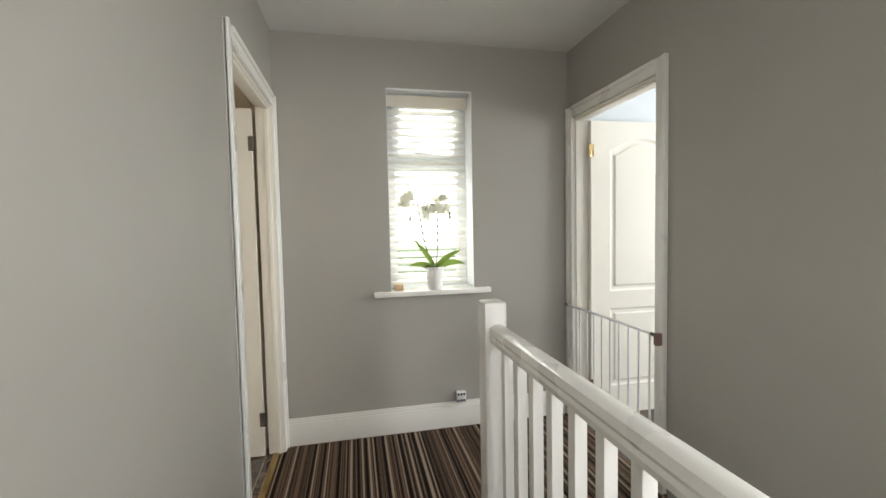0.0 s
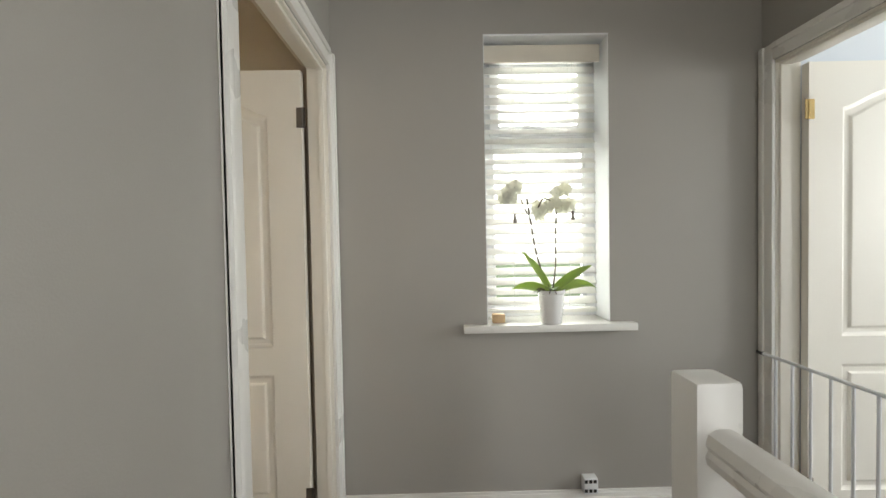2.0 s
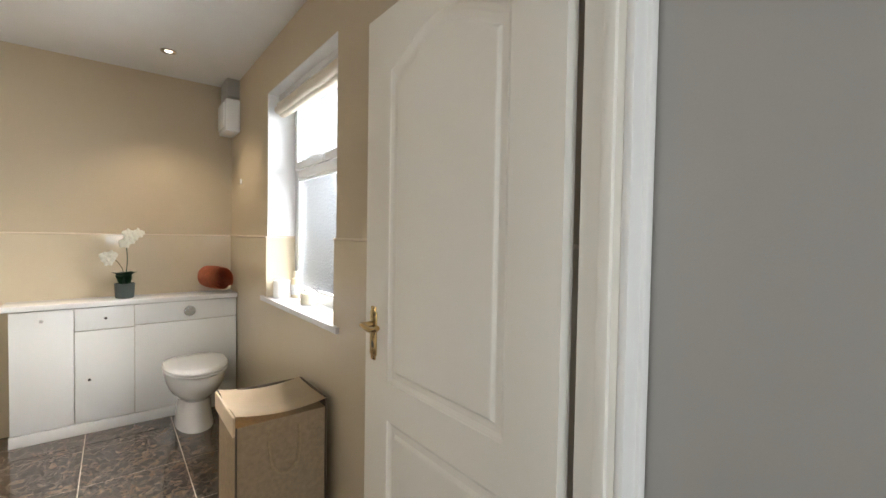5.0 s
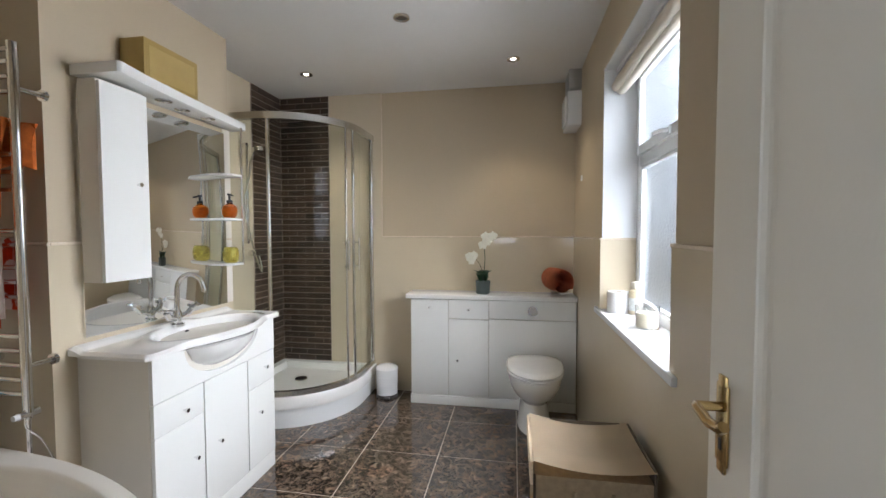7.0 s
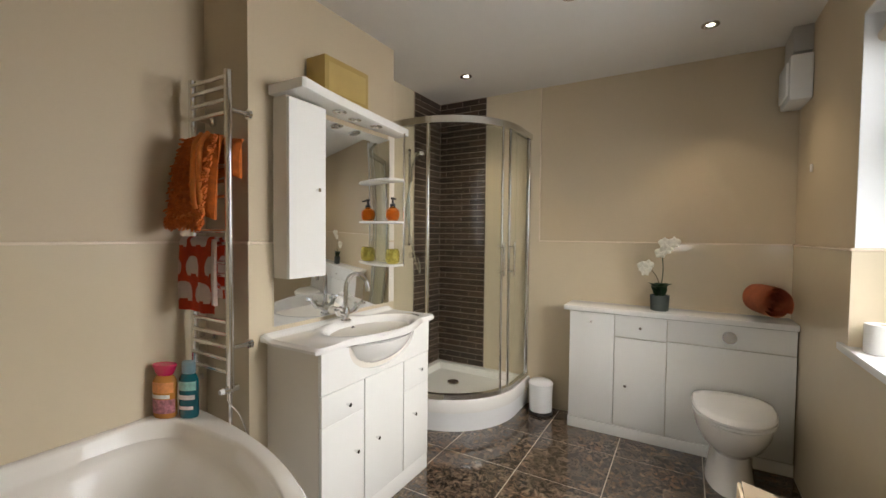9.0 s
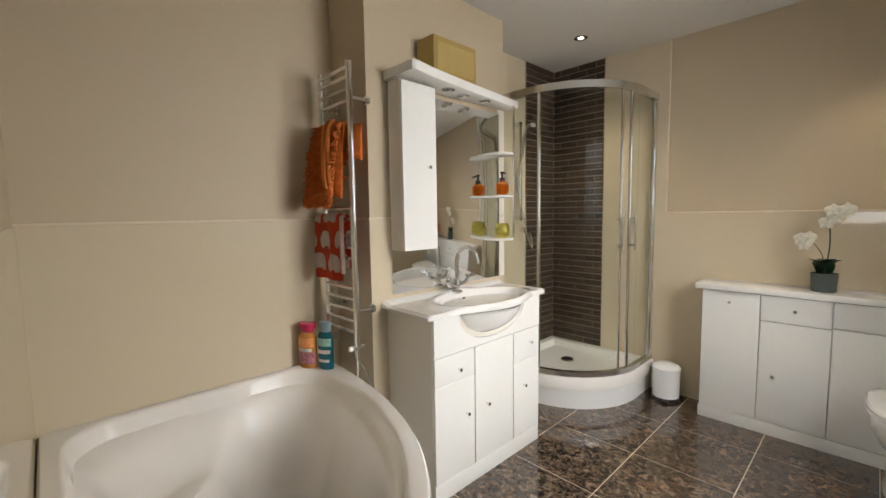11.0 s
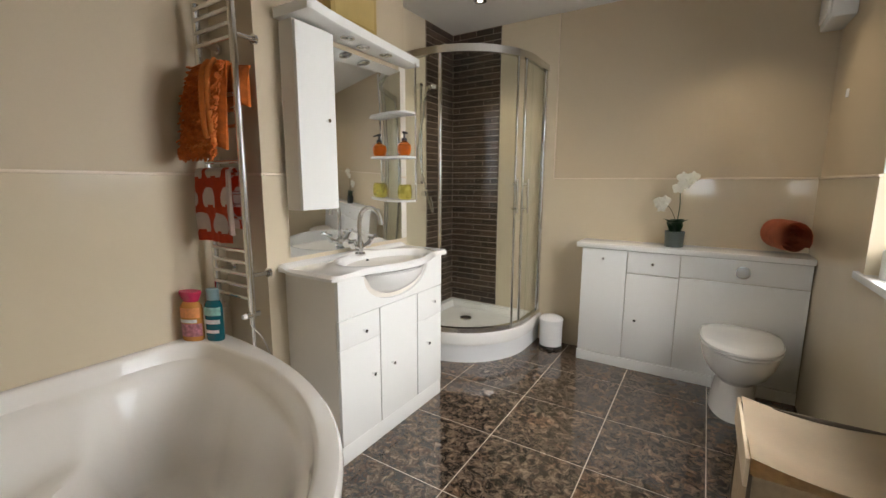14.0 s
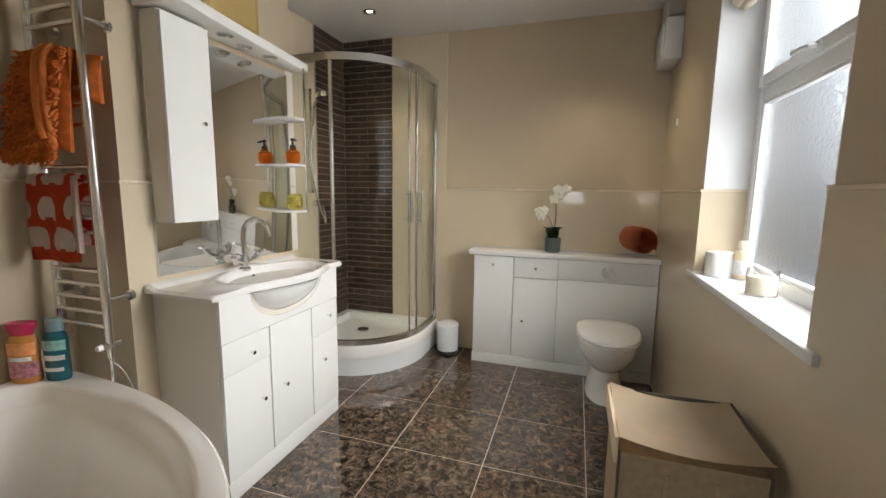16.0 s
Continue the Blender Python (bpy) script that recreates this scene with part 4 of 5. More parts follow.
def flat_bottle(x, y, z, yaw, w, d, h, body, cap, flare, label, patches):
    """An oval squeezed bottle: shoulders, a wide cap, and printed patches wrapped on its front."""
    t = thing("shampoo_bottle", label, "bottle", (x, y, z))
    turn = Matrix.Translation((x, y, z)) @ Matrix.Rotation(radians(yaw), 4, "Z")

    def skin(levels, grow=0.0, a0=0, a1=360):
        bm = bmesh.new()
        n = 28
        full = a1 - a0 >= 360
        rows = [[bm.verts.new(turn @ Vector(((w * k + grow) * math.cos(radians(a0 + (a1 - a0) * i / n)), (d * k + grow) * math.sin(radians(a0 + (a1 - a0) * i / n)), zz))) for i in range(n if full else n + 1)] for k, zz in levels]
        for p, q in zip(rows, rows[1:]):
            for i in range(n):
                bm.faces.new((p[i], p[(i + 1) % len(p)], q[(i + 1) % len(q)], q[i]))
        if full:
            bm.faces.new(rows[0][::-1])
            bm.faces.new(rows[-1])
        bmesh.ops.recalc_face_normals(bm, faces=bm.faces)
        return bm

    part("body", skin([(0.9, 0.0), (0.98, 0.006), (1.0, 0.03), (0.97, h * 0.4), (1.0, h * 0.6), (0.94, h * 0.7), (0.75, h * 0.77), (0.5, h * 0.8)]), body, t)
    part("cap", skin([(0.55, h * 0.78), (0.7, h * 0.8), (0.7 * flare, h * 0.97), (0.66 * flare, h), (0.2, h)]), cap, t)
    for a0, a1, z0, z1, mat in patches:
        part("label", thicken(skin([(0.99, h * z0), (0.985, h * (z0 + z1) / 2), (0.99, h * z1)], 0.0015, a0, a1), 0.0006), mat, t)


PEACH = material("peach_print", (0.75, 0.3, 0.1), 0.35, vary=0.25, scale=50, bump=0)
MAUVE = material("mauve_print", (0.42, 0.16, 0.2), 0.35, vary=0.7, scale=70, bump=0)
MINT = material("mint_print", (0.25, 0.5, 0.45), 0.35, vary=0.4, scale=60, bump=0)
WHITE_PRINT = material("white_print", (0.7, 0.7, 0.68), 0.4, vary=0.2, scale=80, bump=0)
flat_bottle(-2.365, 1.05, 0.571, 22, 0.05, 0.03, 0.215, AMBER, PINK, 1.45, "amber and red bath bottle with magenta cap", ((200, 340, 0.48, 0.68, PEACH), (190, 350, 0.1, 0.36, MAUVE), (215, 320, 0.38, 0.45, WHITE_PRINT)))
flat_bottle(-2.283, 1.10, 0.571, 22, 0.041, 0.026, 0.225, TEAL, PALE, 1.0, "teal shampoo bottle with a pale cap", ((200, 340, 0.5, 0.66, MINT), (210, 330, 0.34, 0.42, WHITE_PRINT), (230, 320, 0.16, 0.22, WHITE_PRINT)))

# ---- towel rail and towels ----
RAILY = 1.165
tr = thing("towel_rail", "tall chrome ladder towel rail", "towel rail", (-2.12, RAILY, 0.7))
for x in (-2.355, -2.106):
    part("post", tube([(x, RAILY, 0.70), (x, RAILY, 1.95)], 0.015, 14), CHROME, tr)
for z in (0.765, 0.815, 0.865, 0.915, 0.965, 1.10, 1.15, 1.20, 1.275, 1.325, 1.46, 1.52, 1.58, 1.69, 1.785, 1.835, 1.885, 1.925):
    part("bar", tube([(-2.35, RAILY - 0.008, z), (-2.111, RAILY - 0.008, z)], 0.0085, 10), CHROME, tr)
for x, z in ((-2.106, 1.80), (-2.106, 0.86), (-2.355, 1.80), (-2.355, 0.86)):
    bm = tube([(x, RAILY, z), (x, 1.262 - D + 0.002, z)], 0.01, 10)
    tube([(x, 1.245, z), (x, 1.257, z)], 0.02, 14, bm)
    part("bracket", bm, CHROME, tr)
for x in (-2.355, -2.106):
    bm = tube([(x, RAILY, 0.73), (x, RAILY, 0.68)], 0.013, 12)
    tube([(x, RAILY - 0.03, 0.695), (x, RAILY + 0.03, 0.695)], 0.014, 12, bm)
    tube([(x, RAILY, 0.695), (x, RAILY, 0.4)], 0.0075, 10, bm)
    part("valve", bm, CHROME, tr, "chrome radiator valve")
    part("valve_head", tube([(x, RAILY - 0.03, 0.695), (x, RAILY - 0.045, 0.695)], 0.01, 14), UPVC, tr, "white valve head")
part("power_cord", tube(curve_pts([(-2.106, RAILY, 0.72), (-2.09, RAILY - 0.02, 0.66), (-2.065, RAILY + 0.01, 0.6), (-2.05, RAILY + 0.04, 0.5)]), 0.0028, 8), SATIN, tr, "grey power cord")


def hung_cloth(name, label, x0, x1, ztop, zfront, zback, mat, nap, fold, seed, n=40, m=60):
    """Cloth folded over a bar: rows down the front and the back, with soft folds and an optional shaggy nap."""
    rng = random.Random(seed)
    bm = bmesh.new()
    path = []
    for k in range(m + 1):
        u = k / m
        if u < 0.56:
            z = zfront + (ztop - zfront) * (u / 0.56)
            y = RAILY - 0.034
        elif u < 0.62:
            a = math.pi * (u - 0.56) / 0.06
            z, y = ztop + 0.02 * math.sin(a), RAILY - 0.008 - 0.026 * math.cos(a)
        else:
            z = ztop - (ztop - zback) * (u - 0.62) / 0.38
            y = RAILY + 0.018
        path.append((y, z))
    grid = []
    for y, z in path:
        row = []
        for j in range(n + 1):
            v = j / n
            dep = fold * (math.sin(v * 9 + seed) + 0.5 * math.sin(v * 21 + z * 9)) * min(1, (ztop + 0.03 - z) * 5)
            sag = 0.02 * math.sin(v * 5 + seed) * (ztop - z)
            nx = x0 + (x1 - x0) * v + sag
            bump = rng.uniform(-nap, nap)
            row.append(bm.verts.new((nx + rng.uniform(-nap, nap) * 0.6, min(y + (dep if y < RAILY else 0) + (-abs(bump) if y < RAILY else abs(bump) * 0.3), 1.25), z + rng.uniform(-nap, nap))))
        grid.append(row)
    for a, b in zip(grid, grid[1:]):
        for j in range(n):
            bm.faces.new((a[j], a[j + 1], b[j + 1], b[j]))
    thicken(bm, 0.006)
    bmesh.ops.recalc_face_normals(bm, faces=bm.faces)
    return tagged(mesh_ob(name, bm, mat), label, "towel")


def folded_mat(x0, x1, flare, ztop, zbot, y_front, lobes):
    """A thick pad draped over a bar: a rounded sheet that widens downwards, as a closed body."""
    bm = bmesh.new()
    n, m = 18, 24
    sheets = []
    for side in (0, 1):
        rows = []
        for i in range(m + 1):
            u = i / m
            row = []
            for j in range(n + 1):
                v = j / n
                rim = min(1, 8 * min(v, 1 - v)) ** 0.5 * min(1, 10 * (1 - u) + 0.15) ** 0.5
                x = x0 - flare * u + (x1 - x0 + flare * 0.55 * u) * v
                z = ztop - (ztop - zbot) * u - 0.012 * math.sin(5 * v + 1) * u + 0.012 * math.sin(math.pi * v)
                y = y_front + (0.03 * (1 - u) ** 3 - 0.016 * rim * (0.5 + u) + 0.006 * math.sin(lobes * v + 2 * u) if side == 0 else 0.014)
                row.append(bm.verts.new((x, y, z)))
            rows.append(row)
        for a, b in zip(rows, rows[1:]):
            for j in range(n):
                bm.faces.new((a[j], a[j + 1], b[j + 1], b[j]))
        sheets.append(rows)
    f, k = sheets
    for i in range(m):
        bm.faces.new((f[i][0], k[i][0], k[i + 1][0], f[i + 1][0]))
        bm.faces.new((f[i][n], k[i][n], k[i + 1][n], f[i + 1][n]))
    for j in range(n):
        bm.faces.new((f[0][j], k[0][j], k[0][j + 1], f[0][j + 1]))
        bm.faces.new((f[m][j], k[m][j], k[m][j + 1], f[m][j + 1]))
    bmesh.ops.recalc_face_normals(bm, faces=bm.faces)
    return bm


bath_mat = thing("bath_mat", "shaggy orange bath mat folded over the towel rail", "bath mat", (-2.24, RAILY, 1.69))
part("backing", folded_mat(-2.355, -2.125, 0.045, 1.70, 1.365, RAILY - 0.04, 7), ORANGE, bath_mat)
part("back_fold", folded_mat(-2.34, -2.078, 0.0, 1.69, 1.53, RAILY + 0.024, 5), ORANGE, bath_mat)
for xa, xb, zb in ((-2.222, -2.207, 1.41), (-2.178, -2.158, 1.385)):
    bm = tube(curve_pts([(xa - 0.012, RAILY - 0.03, 1.712), (xa, RAILY - 0.066, 1.66), (xa + 0.006, RAILY - 0.078, 1.55), (xb, RAILY - 0.082, 1.46), (xb + 0.004, RAILY - 0.076, zb)]), 0.0095, 10)
    part("hem", bm, ORANGE_HEM, bath_mat, "smooth orange bound edge")
part("hem", tube(curve_pts([(-2.39, RAILY - 0.064, 1.40), (-2.32, RAILY - 0.078, 1.378), (-2.24, RAILY - 0.08, 1.385), (-2.16, RAILY - 0.075, 1.392)]), 0.012, 10), ORANGE_HEM, bath_mat, "smooth orange bound edge")
bm = bmesh.new()
rng = random.Random(8)
for j in range(1500):
    u, v = rng.random(), rng.random()
    if j % 6 == 0:
        u = rng.uniform(0.93, 1.04)
    x = -2.36 - 0.045 * u + (0.235 + 0.02 * u) * v
    if -2.225 < x < -2.155 and u < 0.88:
        continue
    z = 1.705 - 0.345 * u
    y = RAILY - 0.046 + 0.03 * (1 - min(u, 1)) ** 3 - 0.018 * (0.5 + min(u, 1))
    d = Vector((rng.uniform(-0.9, 0.9), -1.0, rng.uniform(-1.5, 0.1))).normalized() * rng.uniform(0.018, 0.03)
    p = Vector((x, y, z))
    tube([p, p + d * 0.6, p + d + Vector((0, 0, -0.004))], 0.0046, 5, bm, 0.75)
nap = part("shag", bm, ORANGE, bath_mat, "shaggy twisted orange pile")
nap["kind"] = "stuff"


def printed_towel(ob, mat, motifs):
    """Woven rounded motifs with flat undersides, as faces of the cloth in a second colour."""
    me = ob.data
    me.materials.append(mat)
    for f in me.polygons:
        c = f.center
        for mx, mz, rx, rz in motifs:
            dx, dz = (c.x - mx) / rx, (c.z - mz) / rz
            notch = abs(dx) < 0.35 and dz < -0.42
            if dx * dx + dz * dz < 1 and dz > -0.62 and not notch:
                f.material_index = 1


patterned = hung_cloth("towel", "orange towel with white rounded motifs on the rail", -2.395, -2.155, 1.282, 0.995, 1.05, RED_COTTON, 0.0008, 0.008, 5, 90, 150)
printed_towel(patterned, WHITE_COTTON, [(-2.305, 1.17, 0.055, 0.052), (-2.175, 1.175, 0.04, 0.05), (-2.415, 1.17, 0.035, 0.045), (-2.37, 1.065, 0.052, 0.05), (-2.235, 1.065, 0.055, 0.052), (-2.26, 1.285, 0.06, 0.04), (-2.385, 1.28, 0.04, 0.036)])
hung_cloth("towel", "thin pale towel edge beside the patterned towel", -2.168, -2.135, 1.283, 1.03, 1.06, WHITE_COTTON, 0.001, 0.006, 6)

# ---- vanity ----
VX0, VX1, VY0, VY1 = -2.13 + D, -1.79, 1.345, 2.14
van = thing("vanity_unit", "white gloss vanity unit with cream sides", "vanity unit", (-1.96, 1.74, 0))
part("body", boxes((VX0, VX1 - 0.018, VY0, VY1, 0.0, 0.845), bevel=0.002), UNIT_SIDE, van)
part("plinth", boxes((VX1 - 0.018, VX1 - 0.004, VY0, VY1, 0.0, 0.086), bevel=0.002), UNIT_WHITE, van)
# apron with a rounded cut-out for the bowl
bm = bmesh.new()
cut = [(1.75 + 0.25 * math.cos(a), 0.845 - 0.155 * abs(math.sin(a)) ** 0.8) for a in [math.pi * k / 20 for k in range(21)]]
outline = [(VY0, 0.668), (VY1, 0.668), (VY1, 0.845)] + cut + [(VY0, 0.845)]
f = bm.faces.new([bm.verts.new((VX1 - 0.018, y, z)) for y, z in outline])
ex = bmesh.ops.extrude_face_region(bm, geom=[f])
bmesh.ops.translate(bm, verts=[v for v in ex["geom"] if isinstance(v, bmesh.types.BMVert)], vec=(0.018, 0, 0))
bmesh.ops.recalc_face_normals(bm, faces=bm.faces)
part("apron", bm, UNIT_WHITE, van)


def knob(parent, x, y, z, dx, dy):
    bm = tube([(x, y, z), (x + dx * 0.012, y + dy * 0.012, z)], 0.004, 10)
    tube([(x + dx * 0.012, y + dy * 0.012, z), (x + dx * 0.022, y + dy * 0.022, z)], 0.0085, 14, bm)
    part("handle", bm, CHROME, parent, "small chrome knob")


fronts = (("drawer", VY0, 1.602, 0.5335, 0.664, 1.489, 0.59), ("door", VY0, 1.602, 0.09, 0.5325, 1.54, 0.365), ("door", 1.606, 1.903, 0.09, 0.664, 1.685, 0.365), ("drawer", 1.907, VY1, 0.5025, 0.664, 2.045, 0.59), ("door", 1.907, VY1, 0.09, 0.5015, 1.99, 0.365))
for nm, y0, y1, z0, z1, ky, kz in fronts:
    p = part(nm, boxes((VX1 - 0.017, VX1, y0 + 0.0015, y1 - 0.0015, z0, z1), bevel=0.0025), UNIT_WHITE, van)
    knob(p, VX1, ky, kz, 1, 0)

# ceramic basin top
basin = thing("basin", "white ceramic vanity basin with a rounded bowl", "basin", (-1.96, 1.75, 0.86))
bm = bmesh.new()
NU, NV = 64, 36
top, bot = [], []
for i in range(NU + 1):
    y = 1.31 + (2.19 - 1.31) * i / NU
    e = (y - 1.75) / 0.30
    bulge = 0.085 * math.cos(math.pi / 2 * min(1, abs(e))) ** 1.2
    corner = 0.02 * max(0, (abs(y - 1.75) - 0.39) / 0.05) ** 2
    xf = -1.765 + bulge - corner
    rt, rb = [], []
    for j in range(NV + 1):
        v = j / NV
        x = -2.12 + (xf + 2.12) * v
        q = math.sqrt(((x + 1.875) / (0.145 + bulge * 0.3)) ** 2 + ((y - 1.75) / 0.275) ** 2)
        bowl = 0.135 * (1 - min(1, q) ** 2.6)
        lip = 0.012 * math.exp(-((q - 1.1) / 0.16) ** 2)
        z = 0.868 + 0.02 * max(0, 1 - v * 7) ** 0.5 - bowl * (1 if q < 1 else 0) + lip
        edge = min(v, 1 - v, i / NU, 1 - i / NU)
        if edge == 0:
            z -= 0.012
        rt.append(bm.verts.new((x, y, z)))
        rb.append(bm.verts.new((x, y, min(0.842 if edge > 0 else 0.85, z - 0.012 - 0.01 * (bowl > 0)))))
    top.append(rt)
    bot.append(rb)
for i in range(NU):
    for j in range(NV):
        bm.faces.new((top[i][j], top[i + 1][j], top[i + 1][j + 1], top[i][j + 1]))
        bm.faces.new((bot[i][j], bot[i][j + 1], bot[i + 1][j + 1], bot[i + 1][j]))
for i in range(NU):
    bm.faces.new((top[i][0], bot[i][0], bot[i + 1][0], top[i + 1][0]))
    bm.faces.new((top[i][NV], top[i + 1][NV], bot[i + 1][NV], bot[i][NV]))
for j in range(NV):
    bm.faces.new((top[0][j], top[0][j + 1], bot[0][j + 1], bot[0][j]))
    bm.faces.new((top[NU][j], bot[NU][j], bot[NU][j + 1], top[NU][j + 1]))
bmesh.ops.recalc_face_normals(bm, faces=bm.faces)
part("bowl", bm, CERAMIC, basin)
part("overflow", lathe([(0, 0), (0.011, 0), (0.011, 0.004), (0, 0.004)], 16), DARK, basin, "dark overflow hole")
basin.children[-1].matrix_world = look((-1.995, 1.75, 0.842), (-2.4, 1.75, 0.6))
bm = bmesh.new()
bmesh.ops.create_uvsphere(bm, u_segments=40, v_segments=20, radius=1, matrix=Matrix.Translation((-1.875, 1.75, 0.853)) @ Matrix.Diagonal((0.178, 0.248, 0.155, 1)))
bmesh.ops.delete(bm, geom=[v for v in bm.verts if v.co.z > 0.842 or v.co.x < -1.82], context="VERTS")
part("belly", thicken(bm, 0.004), CERAMIC, basin)

# mixer tap with swan spout and cross heads
tap = thing("basin_mixer", "chrome swan-neck basin mixer with cross heads", "tap", (-2.03, 1.74, 0.88))
part("body", lathe([(0, 0.872), (0.028, 0.872), (0.028, 0.882), (0.018, 0.89), (0.02, 0.93), (0.015, 0.945), (0, 0.945)], 20, -2.035, 1.74), CHROME, tap)
part("spout", tube(curve_pts([(-2.035, 1.74, 0.93), (-2.035, 1.74, 1.04), (-2.02, 1.745, 1.095), (-1.975, 1.755, 1.118), (-1.93, 1.765, 1.095), (-1.915, 1.77, 1.05)]), 0.0115, 14), CHROME, tap)
part("aerator", tube([(-1.915, 1.77, 1.055), (-1.914, 1.77, 1.035)], 0.0135, 14), CHROME, tap)
for s in (-1, 1):
    y = 1.74 + s * 0.055
    bm = tube([(-2.035, 1.74, 0.905), (-2.03, y, 0.925)], 0.012, 12)
    tube([(-2.03, y, 0.92), (-2.02, y + s * 0.025, 0.95)], 0.014, 12, bm)
    h = part("tap_head", bm, CHROME, tap)
    c = Vector((-2.018, y + s * 0.03, 0.957))
    bm = bmesh.new()
    for a in (0, 90):
        d = Vector((math.cos(radians(a + 20)) * 0.8, math.sin(radians(a + 20)), 0.25 * s * math.sin(radians(a)))) * 0.028
        tube([c - d, c + d], 0.0065, 8, bm)
        for q in (c - d, c + d):
            bmesh.ops.create_uvsphere(bm, u_segments=10, v_segments=8, radius=0.009, matrix=Matrix.Translation(q))
    part("cross_handle", bm, CHROME, h)

# ---- mirror, cabinet, canopy, shelves ----
MX = -2.13 + D
mir = thing("wall_mirror", "large frameless wall mirror above the basin", "mirror", (MX, 1.77, 1.4))
part("mirror_glass", boxes((MX, MX + 0.012, 1.372, 2.19, 0.905, 1.885), bevel=0.001), MIRROR, mir)
part("backboard", boxes((MX - 0.0005, MX + 0.004, 2.19, 2.25, 0.905, 1.91), bevel=0.001), UNIT_SIDE, mir, "cream edge board of the mirror")
cab = thing("mirror_cabinet", "tall white bathroom wall cabinet with a plain door", "cabinet", (-2.05, 1.45, 1.12))
MB = MX + 0.013
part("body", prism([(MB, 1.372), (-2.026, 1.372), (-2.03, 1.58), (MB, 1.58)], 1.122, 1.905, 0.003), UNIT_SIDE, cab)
d = part("door", prism([(-2.025, 1.372), (-2.008, 1.372), (-2.012, 1.583), (-2.029, 1.583)], 1.122, 1.895, 0.003), UNIT_WHITE, cab)
knob(d, -2.011, 1.525, 1.515, 1, 0)
can = thing("light_canopy", "white curved light canopy over the mirror with spotlights", "light", (-2.05, 1.85, 1.93))
part("canopy", prism([(MX + 0.001, 1.355), (-1.91, 1.355), (-1.9, 1.37)] + [(-1.905 - 0.12 * (k / 8) ** 0.8, 1.38 + 0.89 * k / 8) for k in range(1, 9)] + [(MX + 0.001, 2.27)], 1.912, 1.955, 0.006), UNIT_WHITE, can)
for x, y in ((-2.02, 1.68), (-2.05, 1.82), (-2.04, 1.98)):
    sp_ = part("spotlight", lathe([(0.026, 1.913), (0.034, 1.911), (0.034, 1.907), (0.024, 1.905), (0.022, 1.911), (0, 1.912)], 24, x, y), SATIN, can, "round satin spotlight")
for z in (1.634, 1.388, 1.138):
    tagged(mesh_ob("wall_shelf", prism([(MB, 2.06), (-2.02, 2.06), (-1.985, 2.09), (-1.98, 2.16), (-2.01, 2.2), (MB, 2.2)], z - 0.006, z + 0.006, 0.002), UNIT_WHITE), "small white mirror shelf", "shelf", "mirror shelves")
tagged(mesh_ob("shelf_rod", tube([(-2.0, 2.188, 1.13), (-2.0, 2.188, 1.912)], 0.0055, 10), CHROME), "slim chrome rod joining the mirror shelves", "rod")

# soap bottle and gold glass holder on the shelves
sb = thing("soap_bottle", "round orange soap bottle with black pump", "bottle", (-2.04, 2.12, 1.397))
z = 1.3975
part("body", lathe([(0, z), (0.026, z), (0.037, z + 0.018), (0.04, z + 0.038), (0.036, z + 0.062), (0.016, z + 0.078), (0.014, z + 0.084), (0, z + 0.084)], 28, -2.03, 2.12), ORANGE_GLASS, sb)
part("liquid", lathe([(0, z + 0.004), (0.024, z + 0.004), (0.034, z + 0.02), (0.036, z + 0.038), (0.032, z + 0.058), (0, z + 0.06)], 24, -2.03, 2.12), material("orange_soap", (0.9, 0.42, 0.12), 0.2, bump=0), sb)
bm = lathe([(0, z + 0.083), (0.016, z + 0.083), (0.016, z + 0.098), (0.006, z + 0.1), (0.006, z + 0.122), (0.012, z + 0.124), (0.012, z + 0.134), (0, z + 0.134)], 16, -2.03, 2.12)
tube([(-2.03, 2.12, z + 0.128), (-1.998, 2.105, z + 0.122)], 0.005, 8, bm)
part("pump", bm, DARK, sb, "black pump head")
z = 1.1475
tagged(mesh_ob("candle_holder", lathe([(0, z), (0.03, z), (0.041, z + 0.014), (0.043, z + 0.045), (0.04, z + 0.07), (0.033, z + 0.086), (0.03, z + 0.085), (0.036, z + 0.066), (0.037, z + 0.02), (0, z + 0.01)], 28, -2.03, 2.12), GOLD_GLASS), "squat gold crackle glass candle holder", "candle holder")

# gold box on the canopy
gb = thing("gift_box", "dull gold card box standing on the canopy", "box", (-2.05, 1.72, 1.956))
part("box", boxes((-2.115, -1.995, 1.56, 1.86, 1.9555, 2.14), bevel=0.003), GOLD_CARD, gb)
part("band", boxes((-1.9955, -1.994, 1.585, 1.84, 1.98, 2.115), bevel=0.0005), material("gold_panel", (0.5, 0.37, 0.14), 0.3, 0.3, vary=0.12), gb, "paler gold front panel")

# ---- shower ----
SC, SR = (-2.14, 3.045), 0.555
SXR, SYF = SC[0] + SR, SC[1] - SR


def quadrant(off):
    """Plan line of the enclosure, from the left wall round to the end wall."""
    return [(XL + D + 0.001, SYF + off)] + arc(SC[0], SC[1], SR - off, -90, 0, 28) + [(SXR - off, YB - D - 0.001)]


